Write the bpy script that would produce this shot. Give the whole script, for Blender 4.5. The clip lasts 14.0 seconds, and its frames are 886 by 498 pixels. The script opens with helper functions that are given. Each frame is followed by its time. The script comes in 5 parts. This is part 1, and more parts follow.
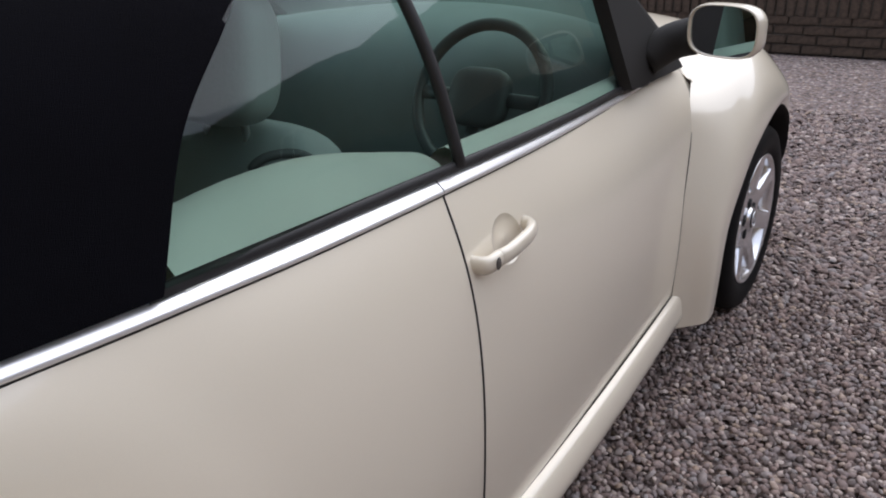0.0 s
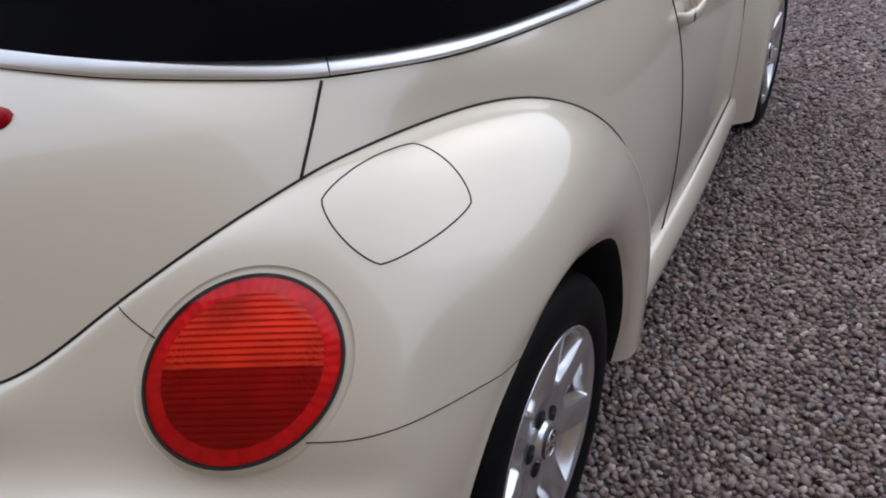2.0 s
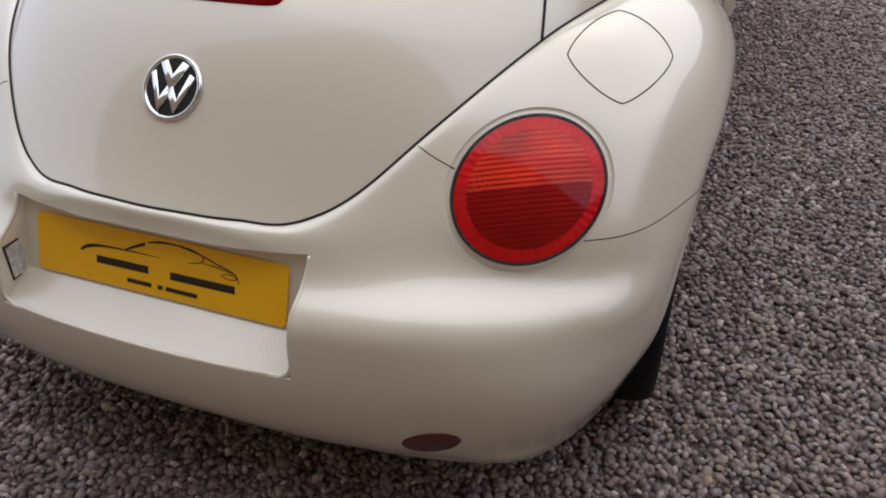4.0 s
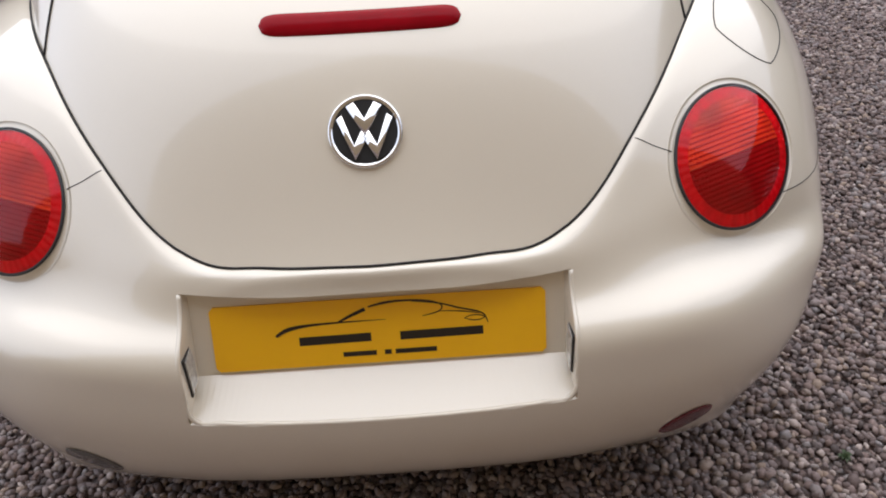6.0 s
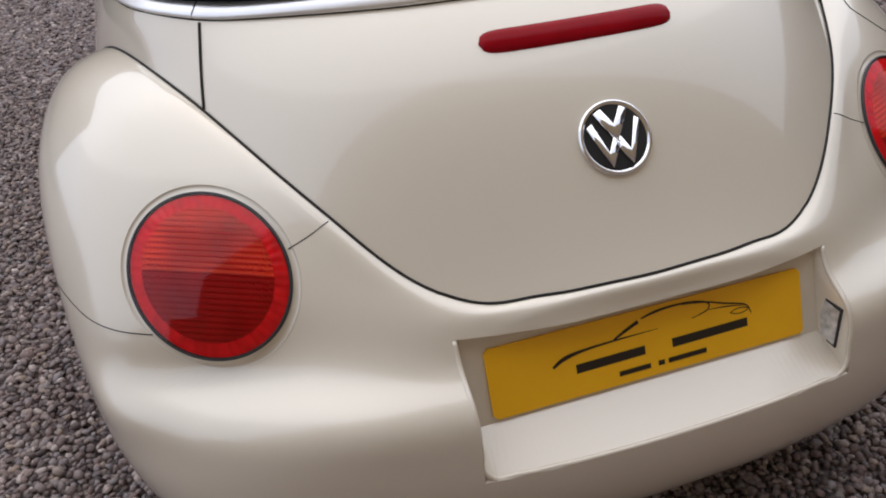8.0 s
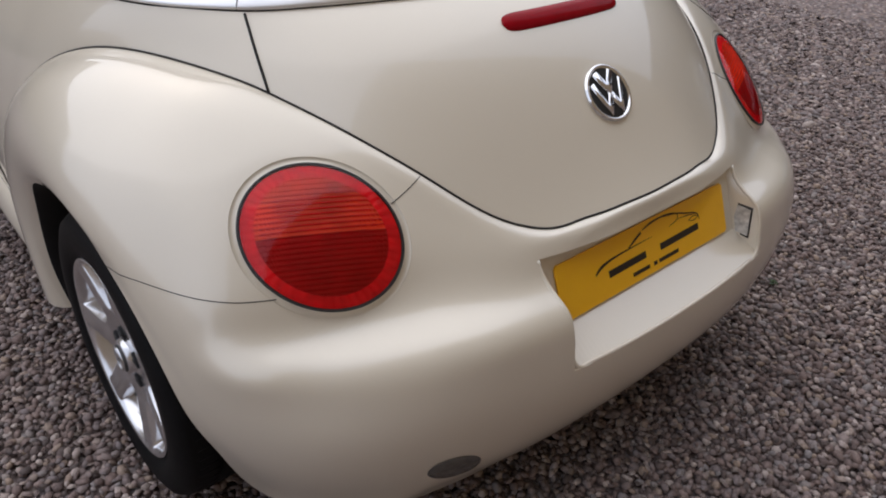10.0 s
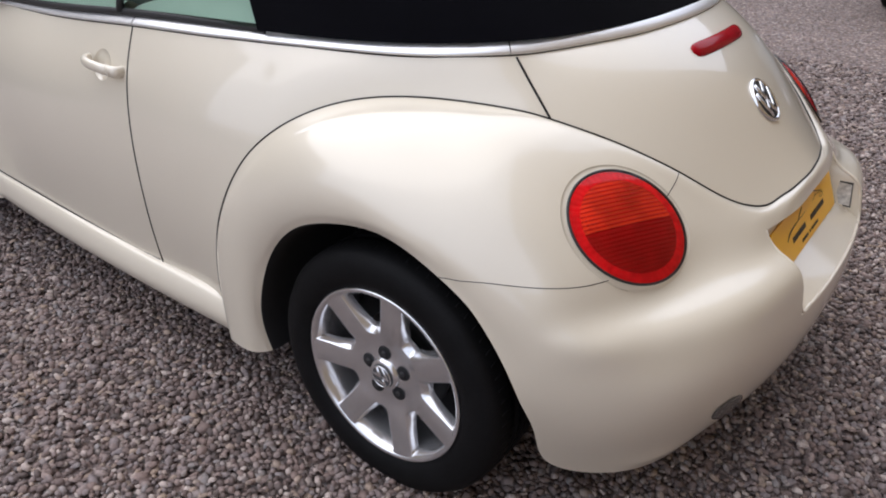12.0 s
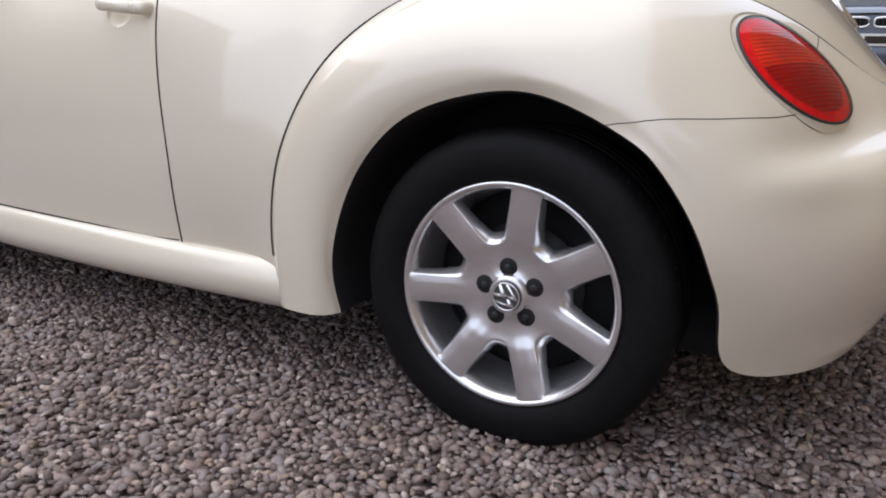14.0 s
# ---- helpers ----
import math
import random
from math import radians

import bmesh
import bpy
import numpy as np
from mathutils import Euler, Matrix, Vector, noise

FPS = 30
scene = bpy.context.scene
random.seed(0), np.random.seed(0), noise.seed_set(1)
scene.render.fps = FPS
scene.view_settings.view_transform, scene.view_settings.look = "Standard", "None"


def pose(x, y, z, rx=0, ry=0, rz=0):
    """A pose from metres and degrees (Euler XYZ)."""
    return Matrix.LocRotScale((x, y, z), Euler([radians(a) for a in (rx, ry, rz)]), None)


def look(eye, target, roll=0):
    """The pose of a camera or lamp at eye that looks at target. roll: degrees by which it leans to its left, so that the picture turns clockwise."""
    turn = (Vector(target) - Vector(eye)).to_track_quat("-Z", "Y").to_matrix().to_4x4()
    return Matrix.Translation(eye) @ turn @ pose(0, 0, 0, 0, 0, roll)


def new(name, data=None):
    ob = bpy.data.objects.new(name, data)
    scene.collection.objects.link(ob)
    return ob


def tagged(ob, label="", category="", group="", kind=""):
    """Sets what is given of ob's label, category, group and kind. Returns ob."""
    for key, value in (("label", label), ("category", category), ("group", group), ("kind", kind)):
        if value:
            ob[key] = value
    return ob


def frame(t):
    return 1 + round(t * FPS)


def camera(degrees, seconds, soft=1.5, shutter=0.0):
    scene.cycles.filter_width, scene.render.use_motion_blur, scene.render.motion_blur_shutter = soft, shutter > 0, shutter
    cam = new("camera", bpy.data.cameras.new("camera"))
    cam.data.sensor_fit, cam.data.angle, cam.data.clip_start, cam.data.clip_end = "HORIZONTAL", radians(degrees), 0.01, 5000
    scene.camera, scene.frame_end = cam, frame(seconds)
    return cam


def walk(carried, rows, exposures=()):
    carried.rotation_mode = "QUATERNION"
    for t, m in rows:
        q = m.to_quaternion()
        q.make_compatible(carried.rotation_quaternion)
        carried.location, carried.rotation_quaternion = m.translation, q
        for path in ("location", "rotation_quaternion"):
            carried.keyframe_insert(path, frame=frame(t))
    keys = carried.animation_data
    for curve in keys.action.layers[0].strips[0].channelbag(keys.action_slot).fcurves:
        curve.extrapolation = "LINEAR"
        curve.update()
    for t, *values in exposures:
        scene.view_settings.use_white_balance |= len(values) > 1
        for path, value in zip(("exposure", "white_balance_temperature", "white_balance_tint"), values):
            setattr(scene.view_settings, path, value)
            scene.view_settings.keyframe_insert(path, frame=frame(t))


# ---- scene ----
# Car axes: x to the car's right, y forward, z up; the rear axle stands at y = 0, the gravel at z = 0.
cam = camera(61.28, 14.0, soft=1.9)
ROWS = [
    (0.0, 1.378, 0.068, 1.353, 64.41, 3.49, 35.52),
    (0.5, 1.386, -0.149, 1.345, 64.10, 3.43, 36.10),
    (1.0, 1.437, -0.431, 1.318, 61.70, 6.23, 34.09),
    (1.5, 1.339, -0.674, 1.315, 61.05, 4.17, 30.61),
    (2.0, 1.198, -0.922, 1.309, 59.06, 3.71, 28.90),
    (2.2, 1.167, -1.016, 1.312, 60.66, 3.32, 29.95),
    (2.5, 1.139, -1.151, 1.330, 60.15, 4.37, 27.78),
    (3.0, 1.074, -1.327, 1.365, 58.04, 4.53, 24.66),
    (5.5, 0.292, -1.459, 1.362, 48.84, 0.98, 4.65),
    (6.0, 0.085, -1.494, 1.384, 52.32, 2.26, -3.06),
    (6.2, 0.015, -1.492, 1.384, 53.63, 0.74, -2.63),
    (6.5, -0.077, -1.467, 1.381, 53.02, -1.62, -2.38),
    (7.0, -0.222, -1.366, 1.339, 53.75, 1.13, -6.06),
    (9.5, -0.947, -1.350, 1.343, 58.17, -0.76, -34.39),
    (10.0, -1.115, -1.293, 1.348, 56.98, -2.01, -40.40),
    (10.5, -1.318, -1.209, 1.354, 56.07, -3.03, -47.15),
    (10.7, -1.384, -1.187, 1.347, 58.95, -5.06, -47.23),
    (11.0, -1.483, -1.154, 1.333, 57.10, -2.49, -50.68),
    (11.5, -1.693, -1.061, 1.361, 61.47, 1.03, -52.64),
    (11.7, -1.763, -1.019, 1.361, 61.65, 1.20, -51.63),
    (12.0, -1.842, -0.914, 1.361, 61.62, -0.79, -52.97),
    (12.5, -1.928, -0.589, 1.294, 61.68, -1.26, -58.97),
    (12.7, -1.957, -0.486, 1.246, 64.04, -1.81, -59.45),
    (13.0, -1.992, -0.422, 1.143, 65.76, -0.51, -57.17),
    (13.3, -2.012, -0.434, 0.938, 69.36, -1.95, -57.46),
    (13.5, -2.025, -0.452, 0.898, 71.83, -2.96, -58.61),
    (14.0, -2.079, -0.506, 0.773, 74.10, -0.57, -62.53),
]
EXPOSURES = [(0.0, 0.70, 6220, 12), (1.5, 0.42, 5920, 11), (3.0, 0.13, 6180, 11), (5.5, 0.78, 6360, 12), (6.5, 0.72, 6380, 12), (9.5, 0.18, 6340, 12), (10.5, 0.45, 6380, 12), (12.5, 0.76, 6310, 12), (14.0, 0.82, 6300, 12)]
walk(cam, [(t, pose(x, y, z, rx, ry, rz)) for t, x, y, z, rx, ry, rz in ROWS], EXPOSURES)

# ---- light: an overcast sky ----
world = bpy.data.worlds.new("overcast_sky")
scene.world = world
world.use_nodes = True
wn, wl = world.node_tree.nodes, world.node_tree.links
sky = wn.new("ShaderNodeTexSky")
sky.sky_type, sky.sun_disc = "NISHITA", False
sky.sun_elevation, sky.sun_rotation = radians(51), radians(4)
sky.air_density, sky.dust_density, sky.ozone_density = 1.0, 6.0, 0.6
cloud = wn.new("ShaderNodeMixRGB")
cloud.inputs[0].default_value = 0.84
cloud.inputs[2].default_value = (7.75, 8.22, 9.45, 1)
wl.new(sky.outputs[0], cloud.inputs[1])
wl.new(cloud.outputs[0], wn["Background"].inputs[0])
wn["Background"].inputs[1].default_value = 0.103
sun = new("sun", bpy.data.lights.new("sun", "SUN"))
sun.data.energy, sun.data.angle, sun.data.color = 1.15, radians(110), (1.0, 0.97, 0.93)
sun.matrix_world = look((0.6, 9, 10), (0, 1, 0))

# ---- materials ----
def rgb(c):
    return (c[0], c[1], c[2], 1.0)


def mat(name, base, rough=0.5, metal=0.0, vary=0.0, scale=8.0, fine=0.0, fine_scale=200.0, bump=0.0, bump_scale=300.0, coat=0.0, rough_vary=0.0, spec=0.5):
    """A surface whose colour wavers at two scales, with fine relief."""
    m = bpy.data.materials.new(name)
    m.use_nodes = True
    n, l = m.node_tree.nodes, m.node_tree.links
    b = n["Principled BSDF"]
    b.inputs["Base Color"].default_value = rgb(base)
    b.inputs["Roughness"].default_value = rough
    b.inputs["Specular IOR Level"].default_value = spec
    b.inputs["Metallic"].default_value = metal
    b.inputs["Coat Weight"].default_value = coat
    b.inputs["Coat Roughness"].default_value = 0.05
    b.inputs["Coat IOR"].default_value = 1.54
    co = n.new("ShaderNodeTexCoord")
    col = None
    for amount, sc in ((vary, scale), (fine, fine_scale)):
        if amount:
            tx = n.new("ShaderNodeTexNoise")
            tx.inputs["Scale"].default_value, tx.inputs["Detail"].default_value = sc, 5.0
            l.new(co.outputs["Object"], tx.inputs["Vector"])
            mp = n.new("ShaderNodeMapRange")
            mp.inputs[1].default_value, mp.inputs[2].default_value = 0.3, 0.7
            mp.inputs[3].default_value, mp.inputs[4].default_value = 1 - amount, 1 + amount
            l.new(tx.outputs[0], mp.inputs[0])
            mx = n.new("ShaderNodeMixRGB")
            mx.blend_type, mx.inputs[0].default_value = "MULTIPLY", 1.0
            mx.inputs[1].default_value = rgb(base)
            if col:
                l.new(col, mx.inputs[1])
            l.new(mp.outputs[0], mx.inputs[2])
            col = mx.outputs[0]
    if col:
        l.new(col, b.inputs["Base Color"])
    if rough_vary:
        tx = n.new("ShaderNodeTexNoise")
        tx.inputs["Scale"].default_value, tx.inputs["Detail"].default_value = scale * 3, 4.0
        l.new(co.outputs["Object"], tx.inputs["Vector"])
        mp = n.new("ShaderNodeMapRange")
        mp.inputs[3].default_value, mp.inputs[4].default_value = rough - rough_vary, rough + rough_vary
        l.new(tx.outputs[0], mp.inputs[0])
        l.new(mp.outputs[0], b.inputs["Roughness"])
    if bump:
        tx = n.new("ShaderNodeTexNoise")
        tx.inputs["Scale"].default_value, tx.inputs["Detail"].default_value = bump_scale, 4.0
        l.new(co.outputs["Object"], tx.inputs["Vector"])
        bp = n.new("ShaderNodeBump")
        bp.inputs["Strength"].default_value, bp.inputs["Distance"].default_value = bump, 0.002
        l.new(tx.outputs[0], bp.inputs["Height"])
        l.new(bp.outputs[0], b.inputs["Normal"])
    return m


def glass(name, tint, rough=0.0, ior=1.5):
    m = bpy.data.materials.new(name)
    m.use_nodes = True
    n, l = m.node_tree.nodes, m.node_tree.links
    out = n["Material Output"]
    n.remove(n["Principled BSDF"])
    see, gloss, mix, fres = n.new("ShaderNodeBsdfTransparent"), n.new("ShaderNodeBsdfGlossy"), n.new("ShaderNodeMixShader"), n.new("ShaderNodeFresnel")
    see.inputs[0].default_value = rgb(tint)
    gloss.inputs["Roughness"].default_value = rough
    fres.inputs[0].default_value = ior
    l.new(fres.outputs[0], mix.inputs[0])
    l.new(see.outputs[0], mix.inputs[1])
    l.new(gloss.outputs[0], mix.inputs[2])
    l.new(mix.outputs[0], out.inputs[0])
    return m


PAINT = mat("cream_pearl_paint", (0.752, 0.686, 0.560), 0.34, 0.12, vary=0.012, scale=3, fine=0.02, fine_scale=1200, coat=1.0, spec=0.8)
GAP = mat("panel_gap_rubber", (0.012, 0.011, 0.010), 0.8)
CHROME = mat("satin_chrome", (0.92, 0.92, 0.92), 0.34, 0.72, vary=0.03, scale=20)
BRIGHT = mat("bright_chrome", (0.86, 0.86, 0.86), 0.04, 1.0)
RUBBER = mat("black_rubber", (0.018, 0.018, 0.019), 0.55, vary=0.15, scale=30, bump=0.1)
TYRE = mat("tyre_rubber", (0.005, 0.005, 0.0055), 0.6, vary=0.25, scale=14, fine=0.2, fine_scale=120, bump=0.25, bump_scale=260, spec=0.14)
ALLOY = mat("silver_alloy", (0.74, 0.74, 0.755), 0.23, 0.88, vary=0.04, scale=12, fine=0.03, fine_scale=500, coat=0.3)
DARK = mat("dark_cavity", (0.008, 0.008, 0.009), 0.9, vary=0.3, scale=10)
CLOTH = mat("black_hood_cloth", (0.0026, 0.0026, 0.0042), 0.95, vary=0.2, scale=6, fine=0.25, fine_scale=700, bump=0.5, bump_scale=900, spec=0.08)
YELLOW = mat("yellow_plate", (0.98, 0.515, 0.003), 0.35, vary=0.02, scale=10, coat=0.2)
INK = mat("black_print", (0.02, 0.013, 0.006), 0.5)
LENS_RED = mat("red_lens", (0.30, 0.003, 0.009), 0.12, vary=0.1, scale=40, spec=0.12)
LENS_DARK = mat("dark_red_lens", (0.50, 0.001, 0.003), 0.35, vary=0.15, scale=30, spec=0.03)
LENS_AMBER = mat("amber_lens", (0.95, 0.058, 0.015), 0.25, vary=0.45, scale=11, spec=0.12)
LENS_RIM = mat("bright_red_lens", (0.95, 0.005, 0.013), 0.25, vary=0.2, scale=60, spec=0.15)
LENS_FOG = mat("dull_red_lens", (0.10, 0.006, 0.008), 0.25, vary=0.15, scale=40, coat=0.3)
# Darker reds for the ribs' grooves: their shade painted as colour.
LENS_GROOVE_SHADE = mat("groove_shade_red", (0.70, 0.007, 0.006), 0.35, vary=0.15, scale=30, spec=0.04)
LENS_DEEP_SHADE = mat("deep_groove_shade_red", (0.40, 0.001, 0.002), 0.35, vary=0.15, scale=30, spec=0.03)
LENS_CLEAR = mat("clear_ribbed_lens", (0.56, 0.55, 0.52), 0.18, vary=0.3, scale=90, coat=0.5)
LENS_SMOKE = mat("smoky_lens", (0.085, 0.080, 0.072), 0.2, vary=0.15, scale=60, coat=0.4)
CLEAR = glass("clear_lens", (1.0, 0.93, 0.93), 0.03, 1.42)
TINT = glass("green_tinted_glass", (0.70, 0.88, 0.80), 0.0)
MIRROR = mat("mirror_glass", (0.75, 0.78, 0.80), 0.01, 1.0)
TRIM = mat("cream_trim", (0.90, 0.92, 0.85), 0.6, vary=0.05, scale=9, bump=0.15)
LEATHER = mat("grey_cream_leather", (0.31, 0.33, 0.33), 0.5, vary=0.06, scale=7, bump=0.25, bump_scale=150)
PLASTIC = mat("dark_grey_plastic", (0.05, 0.052, 0.056), 0.5, vary=0.08, scale=12, bump=0.2)
DASH = mat("grey_dash_plastic", (0.21, 0.235, 0.25), 0.55, vary=0.05, scale=9, bump=0.2)

# ---- geometry helpers ----
def spline(pts, n, closed_x=False):
    """n points along the natural cubic through pts (rows), by chord length."""
    p = np.array(pts, float)
    d = np.r_[0, np.cumsum(np.linalg.norm(np.diff(p, axis=0), axis=1) ** 0.75)]
    return spline_at(d, p, np.linspace(0, d[-1], n))


def spline_at(d, p, t):
    m = len(d)
    h = np.diff(d)
    a, r = np.eye(m), np.zeros((m,) + p.shape[1:])
    for i in range(1, m - 1):
        a[i, i - 1], a[i, i], a[i, i + 1] = h[i - 1], 2 * (h[i - 1] + h[i]), h[i]
        r[i] = 6 * ((p[i + 1] - p[i]) / h[i] - (p[i] - p[i - 1]) / h[i - 1])
    k = np.linalg.solve(a, r.reshape(m, -1)).reshape(r.shape)
    i = np.clip(np.searchsorted(d, t, side="right") - 1, 0, m - 2)
    sh = (len(t),) + (1,) * (p.ndim - 1)
    u, v, hh = (d[i + 1] - t).reshape(sh), (t - d[i]).reshape(sh), h[i].reshape(sh)
    return (k[i] * u ** 3 + k[i + 1] * v ** 3) / (6 * hh) + (p[i] / hh - k[i] * hh / 6) * u + (p[i + 1] / hh - k[i + 1] * hh / 6) * v


def loft(stations, nu, nv, mirrored=True):
    """A smooth surface through stations, each a line of points; mirrored: the last station lies on the car's middle plane."""
    s = [np.array(q, float) for q in stations]
    if mirrored:
        s = s + [q * (-1, 1, 1) for q in s[-2::-1]]
    rows = np.array([spline(q, nv) for q in s])
    step = np.linalg.norm(np.diff(rows, axis=0), axis=2).mean(axis=1) ** 0.75
    d = np.r_[0, np.cumsum(step)]
    return spline_at(d, rows, np.linspace(0, d[-1], nu))


def grid_mesh(bm, g, keep=None, flip=False):
    """Adds the faces of a grid of points to bm; keep(centre) picks them."""
    nu, nv = g.shape[:2]
    used = {}

    def vert(i, j):
        if (i, j) not in used:
            used[i, j] = bm.verts.new(g[i, j])
        return used[i, j]
    mid = (g[:-1, :-1] + g[1:, :-1] + g[1:, 1:] + g[:-1, 1:]) / 4
    for i in range(nu - 1):
        for j in range(nv - 1):
            if keep is None or keep(mid[i, j]):
                q = [vert(i, j), vert(i + 1, j), vert(i + 1, j + 1), vert(i, j + 1)]
                bm.faces.new(q[::-1] if flip else q).smooth = True
    return bm


def outward(bm, centre=(0, .9, .9)):
    """Turns every face away from a point inside the car."""
    bm.normal_update()
    c = Vector(centre)
    turn = [f for f in bm.faces if f.normal.dot(f.calc_center_median() - c) < 0]
    bmesh.ops.reverse_faces(bm, faces=turn)
    return bm


def part(name, bm, material, parent=None, label="", smooth=True):
    """Links bm as one mesh object under parent."""
    me = bpy.data.meshes.new(name)
    if smooth:
        for f in bm.faces:
            f.smooth = True
    bm.to_mesh(me)
    bm.free()
    me.materials.append(material)
    ob = new(name, me)
    if parent:
        ob.parent = parent
    if label:
        ob["label"] = label
    return ob


def tube(pts, r, sides=8, rz=None, up=(0, 0, 1), ends=True):
    """A swept oval along pts: half-width r across and rz along up."""
    bm = bmesh.new()
    p = np.array(pts, float)
    t = np.gradient(p, axis=0)
    rz = rz or r
    rings = []
    for a, b in zip(p, t):
        b = b / (np.linalg.norm(b) + 1e-9)
        s = np.cross(b, up)
        s = s / (np.linalg.norm(s) + 1e-9)
        w = np.cross(s, b)
        rings.append([bm.verts.new(a + s * r * math.cos(k) + w * rz * math.sin(k)) for k in np.linspace(0, 2 * math.pi, sides, endpoint=False)])
    for a, b in zip(rings, rings[1:]):
        for k in range(sides):
            bm.faces.new((a[k], a[(k + 1) % sides], b[(k + 1) % sides], b[k])).smooth = True
    if ends:
        bm.faces.new(rings[0][::-1]), bm.faces.new(rings[-1])
    return bm


def box(bm, lo, hi, bevel=0.0, m=None):
    r = bmesh.ops.create_cube(bm, size=1)["verts"]
    c, s = (Vector(lo) + Vector(hi)) / 2, Vector(hi) - Vector(lo)
    bmesh.ops.scale(bm, vec=s, verts=r)
    if bevel:
        e = list({e for v in r for e in v.link_edges})
        r = list({v for f in bmesh.ops.bevel(bm, geom=e, offset=bevel, segments=2, affect="EDGES")["faces"] for v in f.verts} | {v for v in r if v.is_valid})
    bmesh.ops.translate(bm, vec=c, verts=r)
    if m is not None:
        bmesh.ops.transform(bm, matrix=m, verts=r)
    return r


def lathe(profile, n=64, axis="x", arc=(0, 2 * math.pi)):
    """Turns a profile of (radius, along) round the x axis."""
    bm = bmesh.new()
    full = abs(arc[1] - arc[0] - 2 * math.pi) < 1e-6
    an = np.linspace(*arc, n, endpoint=not full)
    rings = [[bm.verts.new((a, r * math.cos(k), r * math.sin(k))) for r, a in profile] for k in an]
    for i in range(n if full else n - 1):
        p, q = rings[i], rings[(i + 1) % n]
        for j in range(len(profile) - 1):
            bm.faces.new((p[j], p[j + 1], q[j + 1], q[j])).smooth = True
    return bm


def thing(name, label, category, kind="", group="", at=(0, 0, 0)):
    ob = new(name)
    ob.location = at
    return tagged(ob, label, category, group, kind)


def flip_x(pts):
    return [(-x, y, z) for x, y, z in pts]


def closest_on(grid, p):
    d = ((grid - np.array(p)) ** 2).sum(axis=2)
    i, j = np.unravel_index(d.argmin(), d.shape)
    i, j = min(max(i, 1), grid.shape[0] - 2), min(max(j, 1), grid.shape[1] - 2)
    n = np.cross(grid[i + 1, j] - grid[i - 1, j], grid[i, j + 1] - grid[i, j - 1])
    n = n / np.linalg.norm(n)
    q = grid[i, j]
    return np.array(p) - n * np.dot(np.array(p) - q, n), n


def on_surface(grid, pts, n, lift=0.0, away=(0, 0, 0.5)):
    """A line of n points laid on a grid, through guides near it; lifted off it, away from a point inside the car."""
    out = []
    for p in spline(pts, n):
        q, nn = closest_on(grid, p)
        if np.dot(nn, q - np.array(away)) < 0:
            nn = -nn
        out.append(q + nn * lift)
    return np.array(out)

# ---- the car ----
CAR = thing("convertible_car", "cream pearl convertible with raised black soft top, parked on gravel", "car")

# Upper body, from the door's front edge round the tail: window line, two flank points, the fold above the wing, and a point hidden behind the wing.
UPPER = [
    [(.692, 2.06, .893), (.750, 2.02, .818), (.785, 1.930, .650), (.794, 1.890, .470), (.785, 1.875, .260)],
    [(.710, 1.40, .899), (.770, 1.40, .795), (.808, 1.40, .640), (.814, 1.40, .470), (.799, 1.40, .260)],
    [(.743, .900, .939), (.791, .900, .825), (.822, .900, .660), (.828, .900, .480), (.806, .900, .260)],
    [(.737, .620, .954), (.786, .620, .845), (.824, .620, .680), (.834, .620, .480), (.812, .620, .260)],
    [(.729, .500, .961), (.775, .505, .855), (.811, .511, .717), (.831, .517, .566), (.830, .545, .260)],
    [(.720, .400, .966), (.756, .410, .885), (.786, .420, .800), (.807, .430, .715), (.812, .445, .500)],
    [(.703, .260, .973), (.722, .260, .935), (.738, .261, .892), (.750, .262, .844), (.752, .255, .750)],
    [(.645, .030, .982), (.657, .034, .957), (.668, .040, .930), (.677, .044, .902), (.685, .030, .800)],
    [(.572, -.085, .988), (.582, -.107, .959), (.591, -.130, .927), (.598, -.153, .897), (.595, -.170, .810)],
]
TAIL = [
    [(0.528, -0.130, 0.991), (0.538, -0.164, 0.953), (0.546, -0.203, 0.916), (0.553, -0.240, 0.877), (0.545, -0.260, 0.800)],
    [(0.440, -0.188, 0.997), (0.456, -0.240, 0.952), (0.470, -0.307, 0.896), (0.480, -0.365, 0.828), (0.465, -0.385, 0.760)],
    [(0.340, -0.232, 1.001), (0.364, -0.300, 0.948), (0.390, -0.394, 0.863), (0.410, -0.462, 0.776), (0.395, -0.480, 0.700)],
    [(0.250, -0.258, 1.003), (0.276, -0.333, 0.955), (0.303, -0.450, 0.836), (0.328, -0.545, 0.711), (0.320, -0.550, 0.640)],
    [(0.165, -0.271, 1.004), (0.186, -0.347, 0.962), (0.216, -0.473, 0.837), (0.244, -0.591, 0.683), (0.240, -0.575, 0.620)],
    [(0.080, -0.278, 1.004), (0.090, -0.360, 0.963), (0.105, -0.486, 0.841), (0.120, -0.618, 0.688), (0.120, -0.585, 0.620)],
    [(0.000, -0.280, 1.004), (0.000, -0.362, 0.963), (0.000, -0.488, 0.841), (0.000, -0.626, 0.690), (0.000, -0.590, 0.620)],
]
